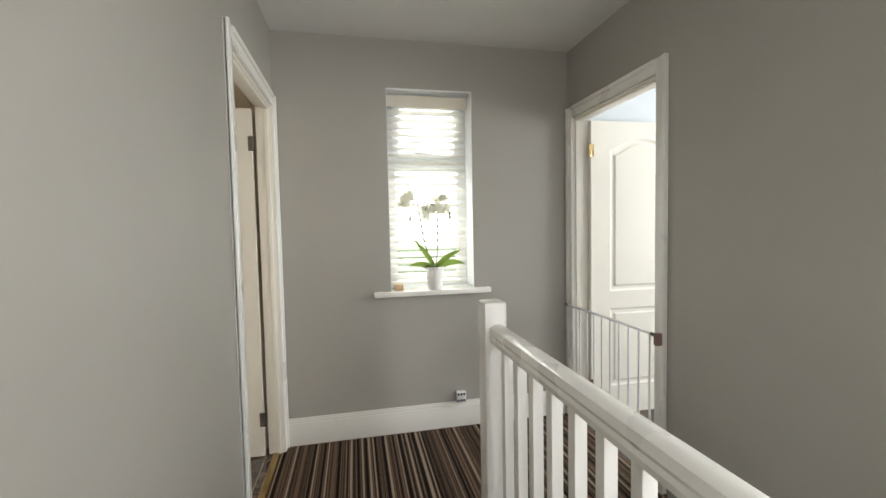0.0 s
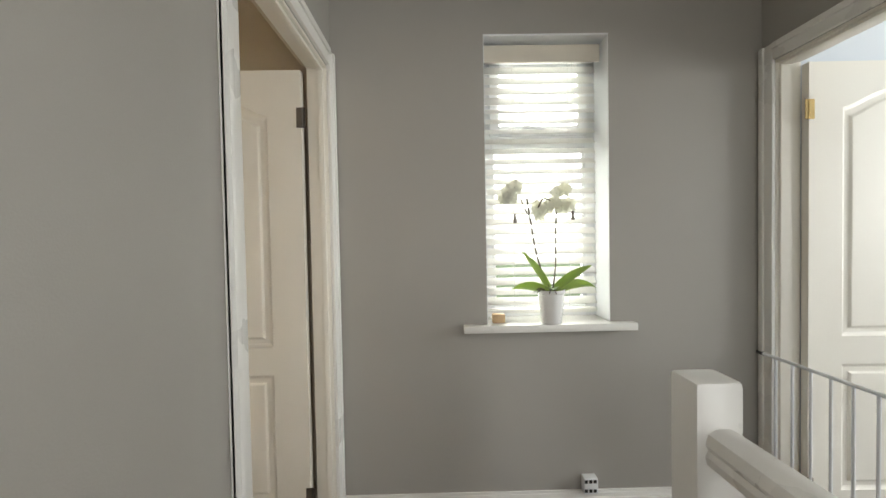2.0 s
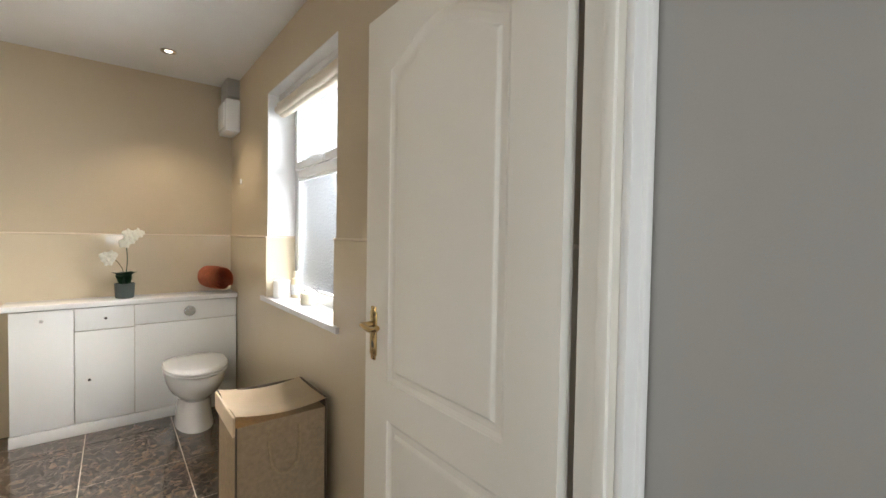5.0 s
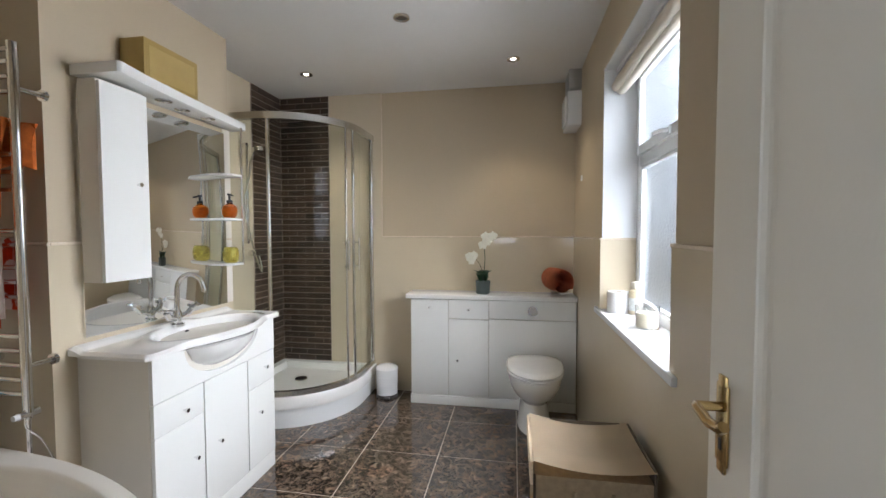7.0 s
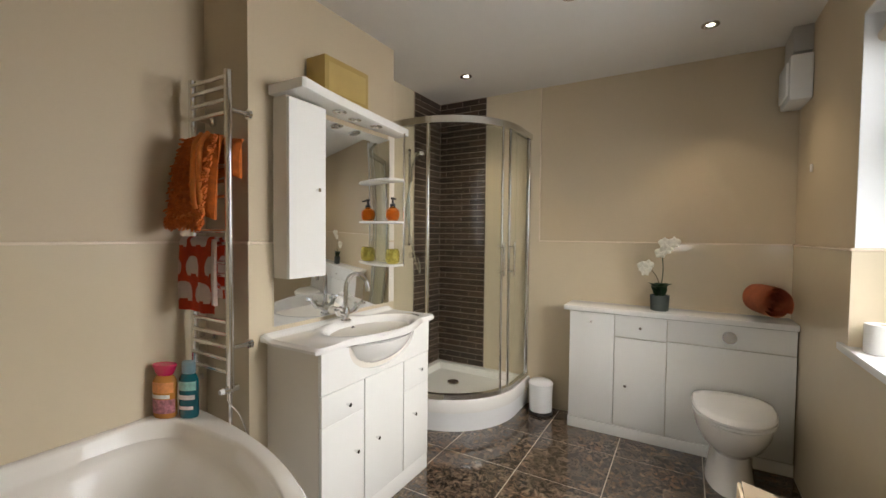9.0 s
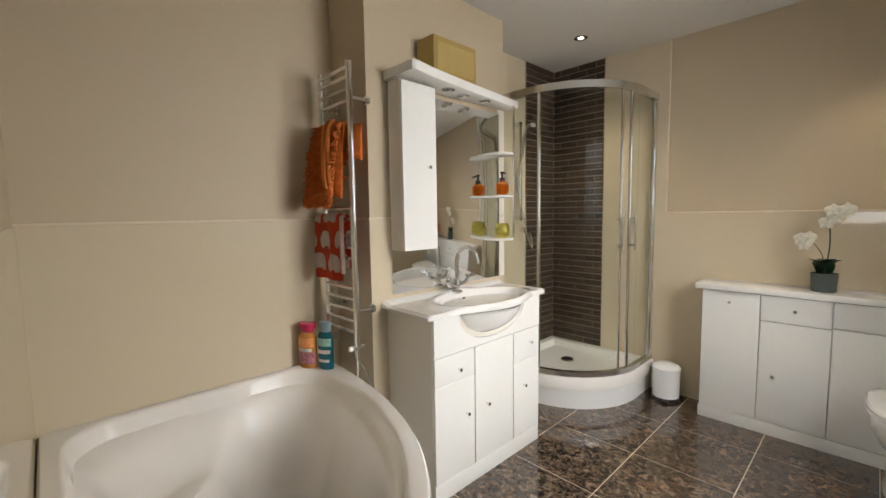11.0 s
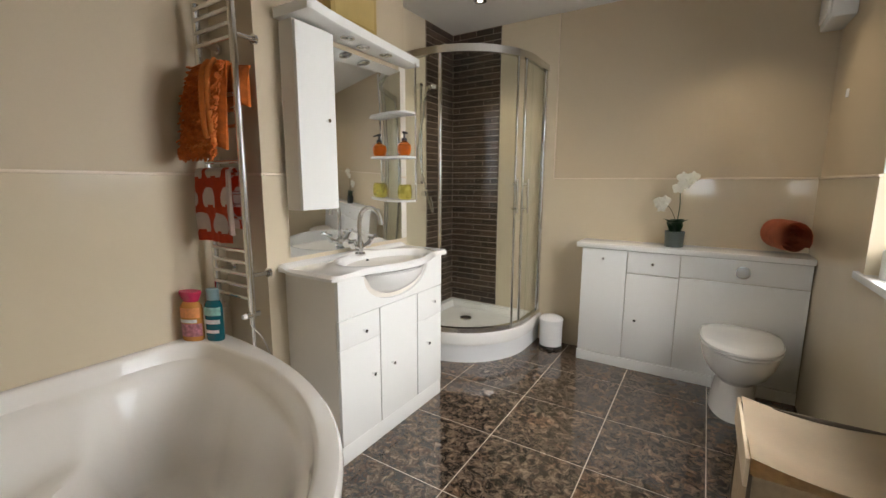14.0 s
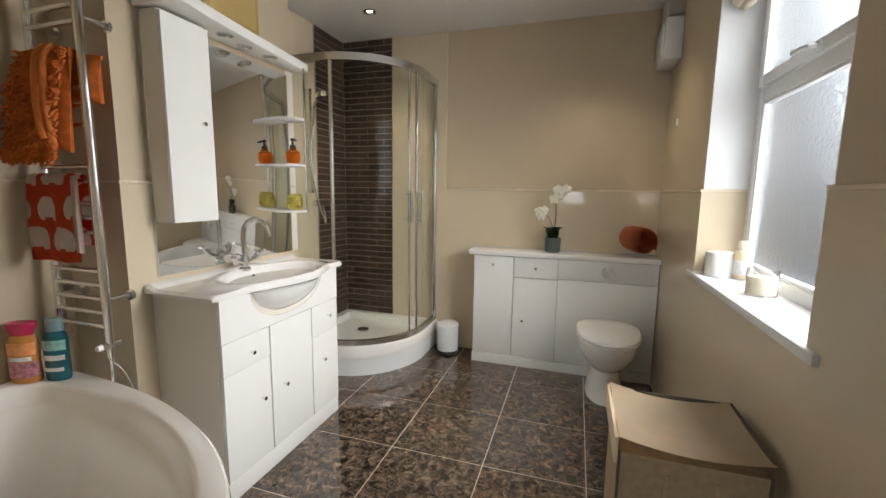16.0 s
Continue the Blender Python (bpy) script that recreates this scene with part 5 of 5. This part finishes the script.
tray = thing("shower_tray", "white quadrant shower tray on a curved riser", "shower tray", (-2.05, 2.9, 0))
wall_corner = [(XL + D + 0.001, YB - D - 0.001)]
part("riser", prism(quadrant(0.02) + wall_corner, 0.0, 0.13), UPVC, tray)
bm = bmesh.new()
lo = [quadrant(o) + wall_corner for o in (0.0, 0.0, 0.006, 0.06, 0.08)]
zs = (0.131, 0.205, 0.215, 0.213, 0.165)
inn = []
for k, (pl, zz) in enumerate(zip(lo, zs)):
    inset = 0 if k < 3 else (0.05 if k == 3 else 0.07)
    inn.append([bm.verts.new((max(x, XL + D + 0.001 + inset), min(y, YB - D - 0.001 - inset), zz)) for x, y in pl])
n = len(inn[0])
for a, b in zip(inn, inn[1:]):
    for k in range(n):
        bm.faces.new((a[k], a[(k + 1) % n], b[(k + 1) % n], b[k]))
bm.faces.new(inn[-1])
bmesh.ops.recalc_face_normals(bm, faces=bm.faces)
part("tray", bm, CERAMIC, tray)
part("waste", lathe([(0, 0.166), (0.05, 0.166), (0.045, 0.174), (0, 0.177)], 24, -2.1, 3.0), CHROME, tray, "chrome waste cover")


def band(plan, w, z0, z1):
    """A bent strip of thickness w that follows a plan line."""
    bm = bmesh.new()
    prev = None
    first = None
    for k, (x, y) in enumerate(plan):
        a, b = plan[max(k - 1, 0)], plan[min(k + 1, len(plan) - 1)]
        t = Vector((b[0] - a[0], b[1] - a[1])).normalized()
        nx, ny = -t.y * w / 2, t.x * w / 2
        ring = [bm.verts.new(v) for v in ((x - nx, y - ny, z0), (x + nx, y + ny, z0), (x + nx, y + ny, z1), (x - nx, y - ny, z1))]
        if prev:
            for j in range(4):
                bm.faces.new((prev[j], prev[(j + 1) % 4], ring[(j + 1) % 4], ring[j]))
        else:
            first = ring
        prev = ring
    bm.faces.new(first[::-1])
    bm.faces.new(prev)
    bmesh.ops.recalc_face_normals(bm, faces=bm.faces)
    return bm


enc = thing("shower_enclosure", "curved glass quadrant shower enclosure in chrome frame", "shower", (-1.9, 2.7, 0.215))
part("bottom_track", band(quadrant(0.03), 0.034, 0.2155, 0.25), SATIN, enc)
part("top_track", band(quadrant(0.03), 0.04, 2.055, 2.10), SATIN, enc)
for lo_a, hi_a, off in ((-90, -79, 0.036), (-13, 0, 0.036), (-80, -22.3, 0.022)):
    g = part("glass_panel", band(arc(SC[0], SC[1], SR - off, lo_a, hi_a, 12), 0.006, 0.25, 2.055), CLEAR, enc)
    g.visible_shadow = False
g = part("glass_panel", band([(XL + 0.03, SYF + 0.036), (SC[0], SYF + 0.036)], 0.006, 0.25, 2.055), CLEAR, enc)
g.visible_shadow = False
g = part("glass_panel", band([(SXR - 0.036, SC[1]), (SXR - 0.036, YB - 0.03)], 0.006, 0.25, 2.055), CLEAR, enc)
g.visible_shadow = False


def upright(x, y, r=0.013):
    part("upright", tube([(x, y, 0.24), (x, y, 2.06)], r, 12), CHROME, enc)


upright(XL + 0.03, SYF + 0.03, 0.018)
upright(SXR - 0.03, YB - 0.03, 0.018)
for a, off, r in ((-80, 0.03, 0.013), (-22, 0.02, 0.009), (-12, 0.03, 0.011)):
    upright(SC[0] + (SR - off) * math.cos(radians(a)), SC[1] + (SR - off) * math.sin(radians(a)), r)
for a in (-24, -13):
    rx, ry = SC[0] + (SR + 0.022) * math.cos(radians(a)), SC[1] + (SR + 0.022) * math.sin(radians(a))
    qx, qy = SC[0] + (SR - 0.03) * math.cos(radians(a)), SC[1] + (SR - 0.03) * math.sin(radians(a))
    bm = tube([(rx, ry, 1.04), (rx, ry, 1.27)], 0.008, 12)
    for z in (1.07, 1.24):
        tube([(rx, ry, z), (qx, qy, z)], 0.007, 10, bm)
    part("door_handle", bm, CHROME, enc, "chrome bow door handle")

# hand shower on its riser
shw = thing("shower_set", "chrome riser rail with hand shower and hose", "shower head", (-2.4, 2.79, 1.4))
WX = XL + D
part("riser_rail", tube([(WX + 0.045, 2.79, 1.25), (WX + 0.045, 2.79, 1.95)], 0.011, 12), CHROME, shw)
for z in (1.25, 1.95):
    part("wall_bracket", tube([(WX, 2.79, z), (WX + 0.05, 2.79, z)], 0.018, 12), CHROME, shw)
hd = part("hand_shower", tube(curve_pts([(WX + 0.07, 2.78, 1.72), (WX + 0.09, 2.765, 1.82), (WX + 0.13, 2.745, 1.88), (WX + 0.17, 2.73, 1.895)]), 0.012, 12), CHROME, shw)
part("spray_face", tube([(WX + 0.185, 2.72, 1.905), (WX + 0.195, 2.715, 1.875)], 0.042, 20), CHROME, hd)
part("hose", tube(curve_pts([(WX + 0.07, 2.78, 1.72), (WX + 0.06, 2.74, 1.5), (WX + 0.08, 2.8, 1.2), (WX + 0.09, 2.88, 1.02), (WX + 0.06, 2.92, 1.08), (WX + 0.03, 2.93, 1.15)]), 0.007, 10), SATIN, shw)
bm = tube([(WX, 2.88, 1.16), (WX + 0.06, 2.88, 1.16)], 0.022, 16)
tube([(WX + 0.055, 2.80, 1.16), (WX + 0.055, 2.96, 1.16)], 0.02, 16, bm)
part("valve", bm, CHROME, shw, "chrome shower valve")

# ---- WC unit ----
UY = 3.088
unit = thing("wc_unit", "white fitted toilet unit with cupboards and drawer", "cabinet", (-0.63, 3.2, 0))
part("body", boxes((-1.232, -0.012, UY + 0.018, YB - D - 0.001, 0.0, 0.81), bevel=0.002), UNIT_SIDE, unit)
part("plinth", boxes((-1.238, -0.012, UY - 0.002, UY + 0.018, 0.0, 0.07), bevel=0.003), UNIT_WHITE, unit)
for nm, x0, x1, z0, z1, kx, kz in (("door", -1.232, -0.946, 0.074, 0.806, -1.09, 0.745), ("drawer", -0.942, -0.642, 0.664, 0.806, -0.79, 0.735), ("door", -0.942, -0.642, 0.074, 0.658, -0.872, 0.35), ("panel", -0.638, -0.014, 0.672, 0.806, None, 0), ("panel", -0.638, -0.014, 0.074, 0.666, None, 0)):
    p = part(nm, boxes((x0, x1, UY, UY + 0.017, z0, z1), bevel=0.0025), UNIT_WHITE, unit)
    if kx is not None:
        knob(p, kx, UY, kz, 0, -1)
bm = tube([(-0.321, UY, 0.735), (-0.321, UY - 0.008, 0.735)], 0.036, 28)
tube([(-0.321, UY - 0.008, 0.735), (-0.321, UY - 0.013, 0.735)], 0.028, 28, bm)
part("flush_button", bm, SATIN, unit, "round chrome flush button")
tagged(mesh_ob("worktop", boxes((-1.27, -0.009, UY - 0.022, YB - D - 0.001, 0.811, 0.846), bevel=0.007), UNIT_WHITE), "white worktop slab over the toilet unit", "worktop")

# ---- toilet ----
TX = -0.318


def ring_loop(bm, rx, yf, yb, z, n=40):
    """An egg-shaped loop: round towards the room, squarer at the back."""
    out = []
    cy = yb - (yb - yf) * 0.42
    for k in range(n):
        a = 2 * math.pi * k / n
        c, s = math.cos(a), math.sin(a)
        y = cy + ((yb - cy) * abs(s) ** 0.55 if s > 0 else -(cy - yf) * abs(s) ** 0.95)
        out.append(bm.verts.new((TX + rx * math.copysign(abs(c) ** (0.7 if s > 0 else 0.95), c), y, z)))
    return out


def loft(bm, loops, cap0=True, cap1=True):
    for a, b in zip(loops, loops[1:]):
        for k in range(len(a)):
            bm.faces.new((a[k], a[(k + 1) % len(a)], b[(k + 1) % len(a)], b[k]))
    if cap0:
        bm.faces.new(loops[0][::-1])
    if cap1:
        bm.faces.new(loops[-1])
    bmesh.ops.recalc_face_normals(bm, faces=bm.faces)
    return bm


wc = thing("toilet", "white ceramic back-to-wall toilet with closed lid", "toilet", (TX, 2.85, 0))
bm = bmesh.new()
part("pan", loft(bm, [ring_loop(bm, *q) for q in ((0.115, 2.68, 3.083, 0.0), (0.112, 2.69, 3.083, 0.03), (0.104, 2.72, 3.083, 0.1), (0.104, 2.72, 3.083, 0.19), (0.118, 2.69, 3.083, 0.215), (0.15, 2.625, 3.083, 0.255), (0.174, 2.58, 3.083, 0.32), (0.18, 2.565, 3.083, 0.37), (0.18, 2.565, 3.083, 0.385), (0.172, 2.575, 3.083, 0.39))]), CERAMIC, wc)
bm = bmesh.new()
part("seat", loft(bm, [ring_loop(bm, *q) for q in ((0.178, 2.565, 3.0, 0.3915), (0.186, 2.553, 3.01, 0.396), (0.186, 2.553, 3.01, 0.404), (0.18, 2.56, 3.0, 0.408))]), CERAMIC, wc)
bm = bmesh.new()
part("lid", loft(bm, [ring_loop(bm, *q) for q in ((0.182, 2.556, 3.03, 0.4095), (0.188, 2.548, 3.04, 0.414), (0.188, 2.548, 3.04, 0.424), (0.18, 2.56, 3.03, 0.434), (0.15, 2.6, 3.0, 0.44), (0.08, 2.7, 2.93, 0.443))]), CERAMIC, wc)
for s in (-1, 1):
    part("hinge", tube([(TX + s * 0.07 - 0.02, 3.045, 0.405), (TX + s * 0.07 + 0.02, 3.045, 0.405)], 0.012, 12), CHROME, wc)

# orchid on the worktop
px, py, pz = -0.69, 3.17, 0.8465
o2 = thing("artificial_orchid", "small white orchid in a dark grey pot", "plant", (px, py, pz))
part("pot", lathe([(0, pz), (0.046, pz), (0.052, pz + 0.004), (0.057, pz + 0.1), (0.053, pz + 0.1), (0.05, pz + 0.085), (0, pz + 0.085)], 28, px, py), POT_GREY, o2)
for yaw, tilt in ((200, 40), (-20, 40), (250, 30), (100, 35), (310, 45)):
    bm = bmesh.new()
    leaf_mesh(0.115, 0.05, 0.55, bm, Matrix.Translation((px, py, pz + 0.085)) @ Matrix.Rotation(radians(yaw), 4, "Z") @ Matrix.Rotation(radians(-tilt), 4, "Y"))
    part("leaf", thicken(bm, 0.002), LEAF_DARK, o2)
part("stem", tube(curve_pts([(px, py, pz + 0.09), (px + 0.015, py, pz + 0.25), (px + 0.012, py - 0.005, pz + 0.38), (px + 0.05, py - 0.01, pz + 0.43)]), 0.003, 8), LEAF_DARK, o2)
part("stem", tube(curve_pts([(px, py, pz + 0.09), (px - 0.01, py - 0.01, pz + 0.19), (px - 0.05, py - 0.02, pz + 0.26), (px - 0.09, py - 0.02, pz + 0.27)]), 0.0022, 8), STEM, o2)
for j, (dx, dz) in enumerate(((0.05, 0.42), (0.02, 0.435), (0.075, 0.44), (0.03, 0.395), (0.0, 0.37), (-0.07, 0.29), (-0.1, 0.28), (-0.085, 0.255))):
    part("flower", flower((px + dx, py - 0.025, pz + dz), (random.uniform(-0.4, 0.4), -1, random.uniform(-0.2, 0.4)), 0.036, 40 + j), PETAL, o2)

# rolled towel
roll = thing("rolled_towel", "rolled orange towel lying on the worktop", "towel", (-0.14, 3.13, 0.92))
bm = bmesh.new()
turns, n = 3.6, 110  # a loose spiral
rngs = []
for k in range(n + 1):
    a = 2 * math.pi * turns * k / n
    r = 0.012 + 0.066 * k / n
    rngs.append((r * math.cos(a), r * math.sin(a)))
rows = []
for i in range(7):
    v = i / 6
    ax = Vector((-0.262 + 0.235 * v, 3.2 - 0.02 * v, 0.9265))
    sh = 1 - 0.05 * abs(2 * v - 1) ** 3
    rows.append([bm.verts.new(ax + Vector((0.01 * math.sin(k * 0.2) * (i in (0, 6)), sh * u, 0.97 * sh * w))) for k, (u, w) in enumerate(rngs)])
for a, b in zip(rows, rows[1:]):
    for k in range(n):
        bm.faces.new((a[k], a[k + 1], b[k + 1], b[k]))
towel_roll = part("cloth", thicken(bm, 0.0165), ORANGE_ROLL, roll)
roll.matrix_world = Matrix.Translation((-0.15, 3.165, 0.949)) @ Matrix.Rotation(radians(112), 4, "Z") @ Matrix.Diagonal((1.0, 1.22, 1.28, 1)) @ Matrix.Translation((0.0, -0.06, 0.0))

# ---- pedal bin ----
pb = thing("pedal_bin", "small white pedal bin with a black base", "bin", (-1.46, 3.2, 0))
part("base", lathe([(0, 0), (0.088, 0), (0.088, 0.022), (0, 0.022)], 28, -1.462, 3.2), DARK, pb)
part("drum", lathe([(0.0, 0.0225), (0.083, 0.0225), (0.087, 0.2), (0.087, 0.212), (0, 0.213)], 32, -1.462, 3.2), UPVC, pb)
part("lid", lathe([(0.09, 0.2135), (0.09, 0.224), (0.075, 0.24), (0.03, 0.25), (0, 0.251)], 32, -1.462, 3.2), UPVC, pb)
part("pedal", boxes((-1.455, -1.415, 3.09, 3.125, 0.006, 0.018), bevel=0.004), DARK, pb)

# ---- extractor fan and duct box ----
fan = thing("extractor_fan", "white wall extractor fan below a duct box", "fan", (-0.05, 3.2, 2.2))
part("body", boxes((-0.1, -0.0005, 3.03, 3.29, 2.05, 2.29), bevel=0.014), UPVC, fan)
part("grille", boxes((-0.112, -0.099, 3.06, 3.26, 2.08, 2.26), bevel=0.006), UPVC, fan)
part("duct", boxes((-0.085, -0.0005, 3.06, 3.29, 2.31, 2.4445), bevel=0.003), material("grey_duct", (0.42, 0.41, 0.39), 0.5), fan, "grey boxed duct")
tagged(mesh_ob("pull_switch_cord", boxes((-0.012, -0.0005, 2.98, 2.996, 1.66, 1.7), bevel=0.003), UPVC), "tiny white wall cord holder", "switch")


# ---- ceiling downlights ----
def downlight(x, y, lit):
    t = thing("downlight", "recessed chrome ceiling downlight, lit" if lit else "recessed chrome ceiling downlight, unlit", "downlight", (x, y, H), "ceiling downlights")
    part("bezel", lathe([(0.028, H - 0.003), (0.03, H - 0.008), (0.043, H - 0.006), (0.045, H - 0.0005)], 32, x, y), SATIN, t)
    part("reflector", lathe([(0.029, H - 0.002), (0.019, H - 0.0012)], 24, x, y), STEEL, t, "dark reflector ring")
    part("bulb", lathe([(0.019, H - 0.0015), (0.012, H - 0.004), (0, H - 0.0045)], 24, x, y), LAMP_ON if lit else STEEL, t)


downlight(-1.93, 2.835, True)
downlight(-0.47, 2.82, True)
downlight(-1.05, 2.185, False)

# ---- laundry hamper ----
ham = thing("laundry_hamper", "brown fabric laundry hamper with a sagging cream lid", "hamper", (-0.22, 1.46, 0))
HX0, HX1, HY0, HY1 = -0.395, -0.045, 1.305, 1.625
part("body", boxes((HX0, HX1, HY0, HY1, 0.0, 0.565), bevel=0.006), KRAFT, ham)
for x in (HX0, HX1):
    for y in (HY0, HY1):
        part("seam", boxes((x - 0.004, x + 0.004, y - 0.004, y + 0.004, 0.002, 0.566), bevel=0.002), KRAFT_EDGE, ham)
bm = bmesh.new()
rows = []
for i in range(17):
    u = i / 16
    rows.append([])
    for j in range(17):
        v = j / 16
        sag = -0.05 * math.sin(math.pi * (0.12 + 0.8 * u)) * (0.6 + 0.4 * math.cos(2 * math.pi * (v - 0.5) * 0.5))
        rows[-1].append(bm.verts.new((HX0 - 0.004 + (HX1 - HX0 + 0.008) * u, HY0 - 0.008 + (HY1 - HY0 + 0.016) * v, 0.624 - 0.012 * u + sag + 0.006 * math.sin(9 * v) * (1 - u))))
for a, b in zip(rows, rows[1:]):
    for j in range(16):
        bm.faces.new((a[j], b[j], b[j + 1], a[j + 1]))
part("lid", thicken(bm, 0.006), CREAM_LID, ham, "cream linen sagging lid")
part("lid_flap", boxes((HX0 - 0.014, HX0 - 0.004, HY0 - 0.008, HY1 + 0.008, 0.535, 0.61), bevel=0.004), CREAM_LID, ham)
part("lining", boxes((HX0 - 0.003, HX1 + 0.003, HY1 + 0.0, HY1 + 0.008, 0.55, 0.6), (HX1 - 0.002, HX1 + 0.006, HY0, HY1, 0.55, 0.605), bevel=0.003), KRAFT_EDGE, ham, "dark lining at the rim")
part("rope_handle", tube(curve_pts([(-0.275, HY0 - 0.004, 0.525), (-0.277, HY0 - 0.012, 0.46), (-0.262, HY0 - 0.012, 0.375), (-0.215, HY0 - 0.012, 0.345), (-0.172, HY0 - 0.012, 0.375), (-0.16, HY0 - 0.012, 0.46), (-0.162, HY0 - 0.004, 0.525)]), 0.0065, 10), ROPE, ham, "twisted rope handle")

# ---- things on the bathroom sill ----
z = 0.9065
tp = thing("toilet_roll", "white toilet roll standing on the sill", "toilet roll", (0.09, 2.24, z))
part("paper", lathe([(0.02, z), (0.055, z), (0.056, z + 0.004), (0.056, z + 0.1), (0.054, z + 0.104), (0.02, z + 0.104), (0.02, z)], 32, 0.07, 2.25), PAPER, tp)
part("core", lathe([(0.0195, z), (0.0195, z + 0.102), (0.018, z + 0.102), (0.018, z)], 24, 0.07, 2.25), KRAFT, tp)
bottle("hand_wash_bottle", 0.135, 2.2, z, 0.03, 0.16, material("clear_amber_soap", (0.75, 0.64, 0.45), 0.2, bump=0), WAX, "pale bottle with amber contents on the sill", WHITE_PRINT)
cj = thing("candle_jar", "cream candle in a clear glass jar", "candle", (0.098, 1.885, z))
part("jar", lathe([(0, z), (0.046, z), (0.048, z + 0.004), (0.048, z + 0.095), (0.045, z + 0.095), (0.045, z + 0.008), (0, z + 0.008)], 32, 0.098, 1.885), JAR_GLASS, cj).visible_shadow = False
part("wax", lathe([(0, z + 0.0085), (0.0445, z + 0.0085), (0.0445, z + 0.068), (0, z + 0.066)], 32, 0.098, 1.885), WAX, cj)

# rolled-up cloth blind at the head of the bathroom window
rb = thing("roman_blind", "cream cloth blind drawn up in folds", "blind", (0.08, 1.825, 2.1))
part("headrail", boxes((0.06, 0.12, 1.325, 2.325, 2.125, 2.159), bevel=0.004), UPVC, rb)
for j, (x, zz) in enumerate(((0.075, 2.095), (0.06, 2.065), (0.085, 2.05))):
    part("fold", tube([(x, 1.33, zz), (x + 0.004, 1.6, zz - 0.004), (x, 1.825, zz), (x + 0.003, 2.1, zz - 0.003), (x, 2.32, zz)], 0.026, 12), CLOTH, rb)

# ---- floor tiles, strip tiles ----
tile_cache = {}


def tile_mesh(name, w, d, h, mat, bevel):
    key = (name, round(w, 4), round(d, 4), round(h, 4))
    if key not in tile_cache:
        bm = boxes((-w / 2, w / 2, -d / 2, d / 2, -h / 2, h / 2))
        bmesh.ops.bevel(bm, geom=bm.edges[:], offset=bevel, segments=1, affect="EDGES")
        me = bpy.data.meshes.new(name)
        bm.to_mesh(me)
        bm.free()
        me.materials.append(mat)
        tile_cache[key] = me
    return tile_cache[key]


def put_tile(name, x0, x1, y0, y1, z0, z1, mat, parent, bevel):
    o = new(name, tile_mesh(name, x1 - x0, y1 - y0, z1 - z0, mat, bevel))
    o.parent = parent
    o.location = ((x0 + x1) / 2, (y0 + y1) / 2, (z0 + z1) / 2)


g = 0.0023
xs = sorted([XL + D] + [-0.437 - 0.4565 * k for k in range(5) if -0.437 - 0.4565 * k > XL + 0.02] + [-D])
ys = sorted([0.056] + [2.37 + 0.455 * k for k in range(-5, 3)] + [YB - D])
for xa, xb in zip(xs, xs[1:]):
    for ya, yb in zip(ys, ys[1:]):
        if yb - ya > 0.02:
            put_tile("floor_tile", xa + g, xb - g, ya + g, yb - g, -0.0039, 0.0, MARBLE, sub, 0.001)

mosaic = setting("mosaic_grout", boxes((XL + D, -1.985, YB - D - 0.009, YB - D, 0.216, H - 0.002), (XL + D, XL + D + 0.009, 2.915, YB - D - 0.009, 0.216, H - 0.002)), MOSAIC_GROUT, "dull grout behind brown strip tiles", "mosaic")
rows_n, gr = 46, 0.0028
hh = (H - 0.004 - 0.22) / rows_n
for r in range(rows_n):
    z0, z1 = 0.22 + hh * r + gr, 0.22 + hh * (r + 1) - gr
    off = (0.0, 0.5)[r % 2] * 0.15
    cuts = sorted({XL + D + 0.012, *[c for c in (-2.43 + off + 0.15 * k for k in range(4)) if XL + 0.05 < c < -2.02], -1.985})
    for xa, xb in zip(cuts, cuts[1:]):
        put_tile("strip_tile", xa + gr * 0.7, xb - gr * 0.7, YB - D - 0.011 - 0.002 * (r % 3), YB - D - 0.002, z0, z1, STRIP, mosaic, 0.001)
    cuts = sorted({2.915, *[c for c in (2.92 + off + 0.15 * k for k in range(4)) if 2.95 < c < YB - 0.05], YB - D - 0.014})
    for ya, yb in zip(cuts, cuts[1:]):
        put_tile("strip_tile", XL + D + 0.002, XL + D + 0.011 + 0.002 * (r % 3), ya + gr * 0.7, yb - gr * 0.7, z0, z1, STRIP, mosaic, 0.001)
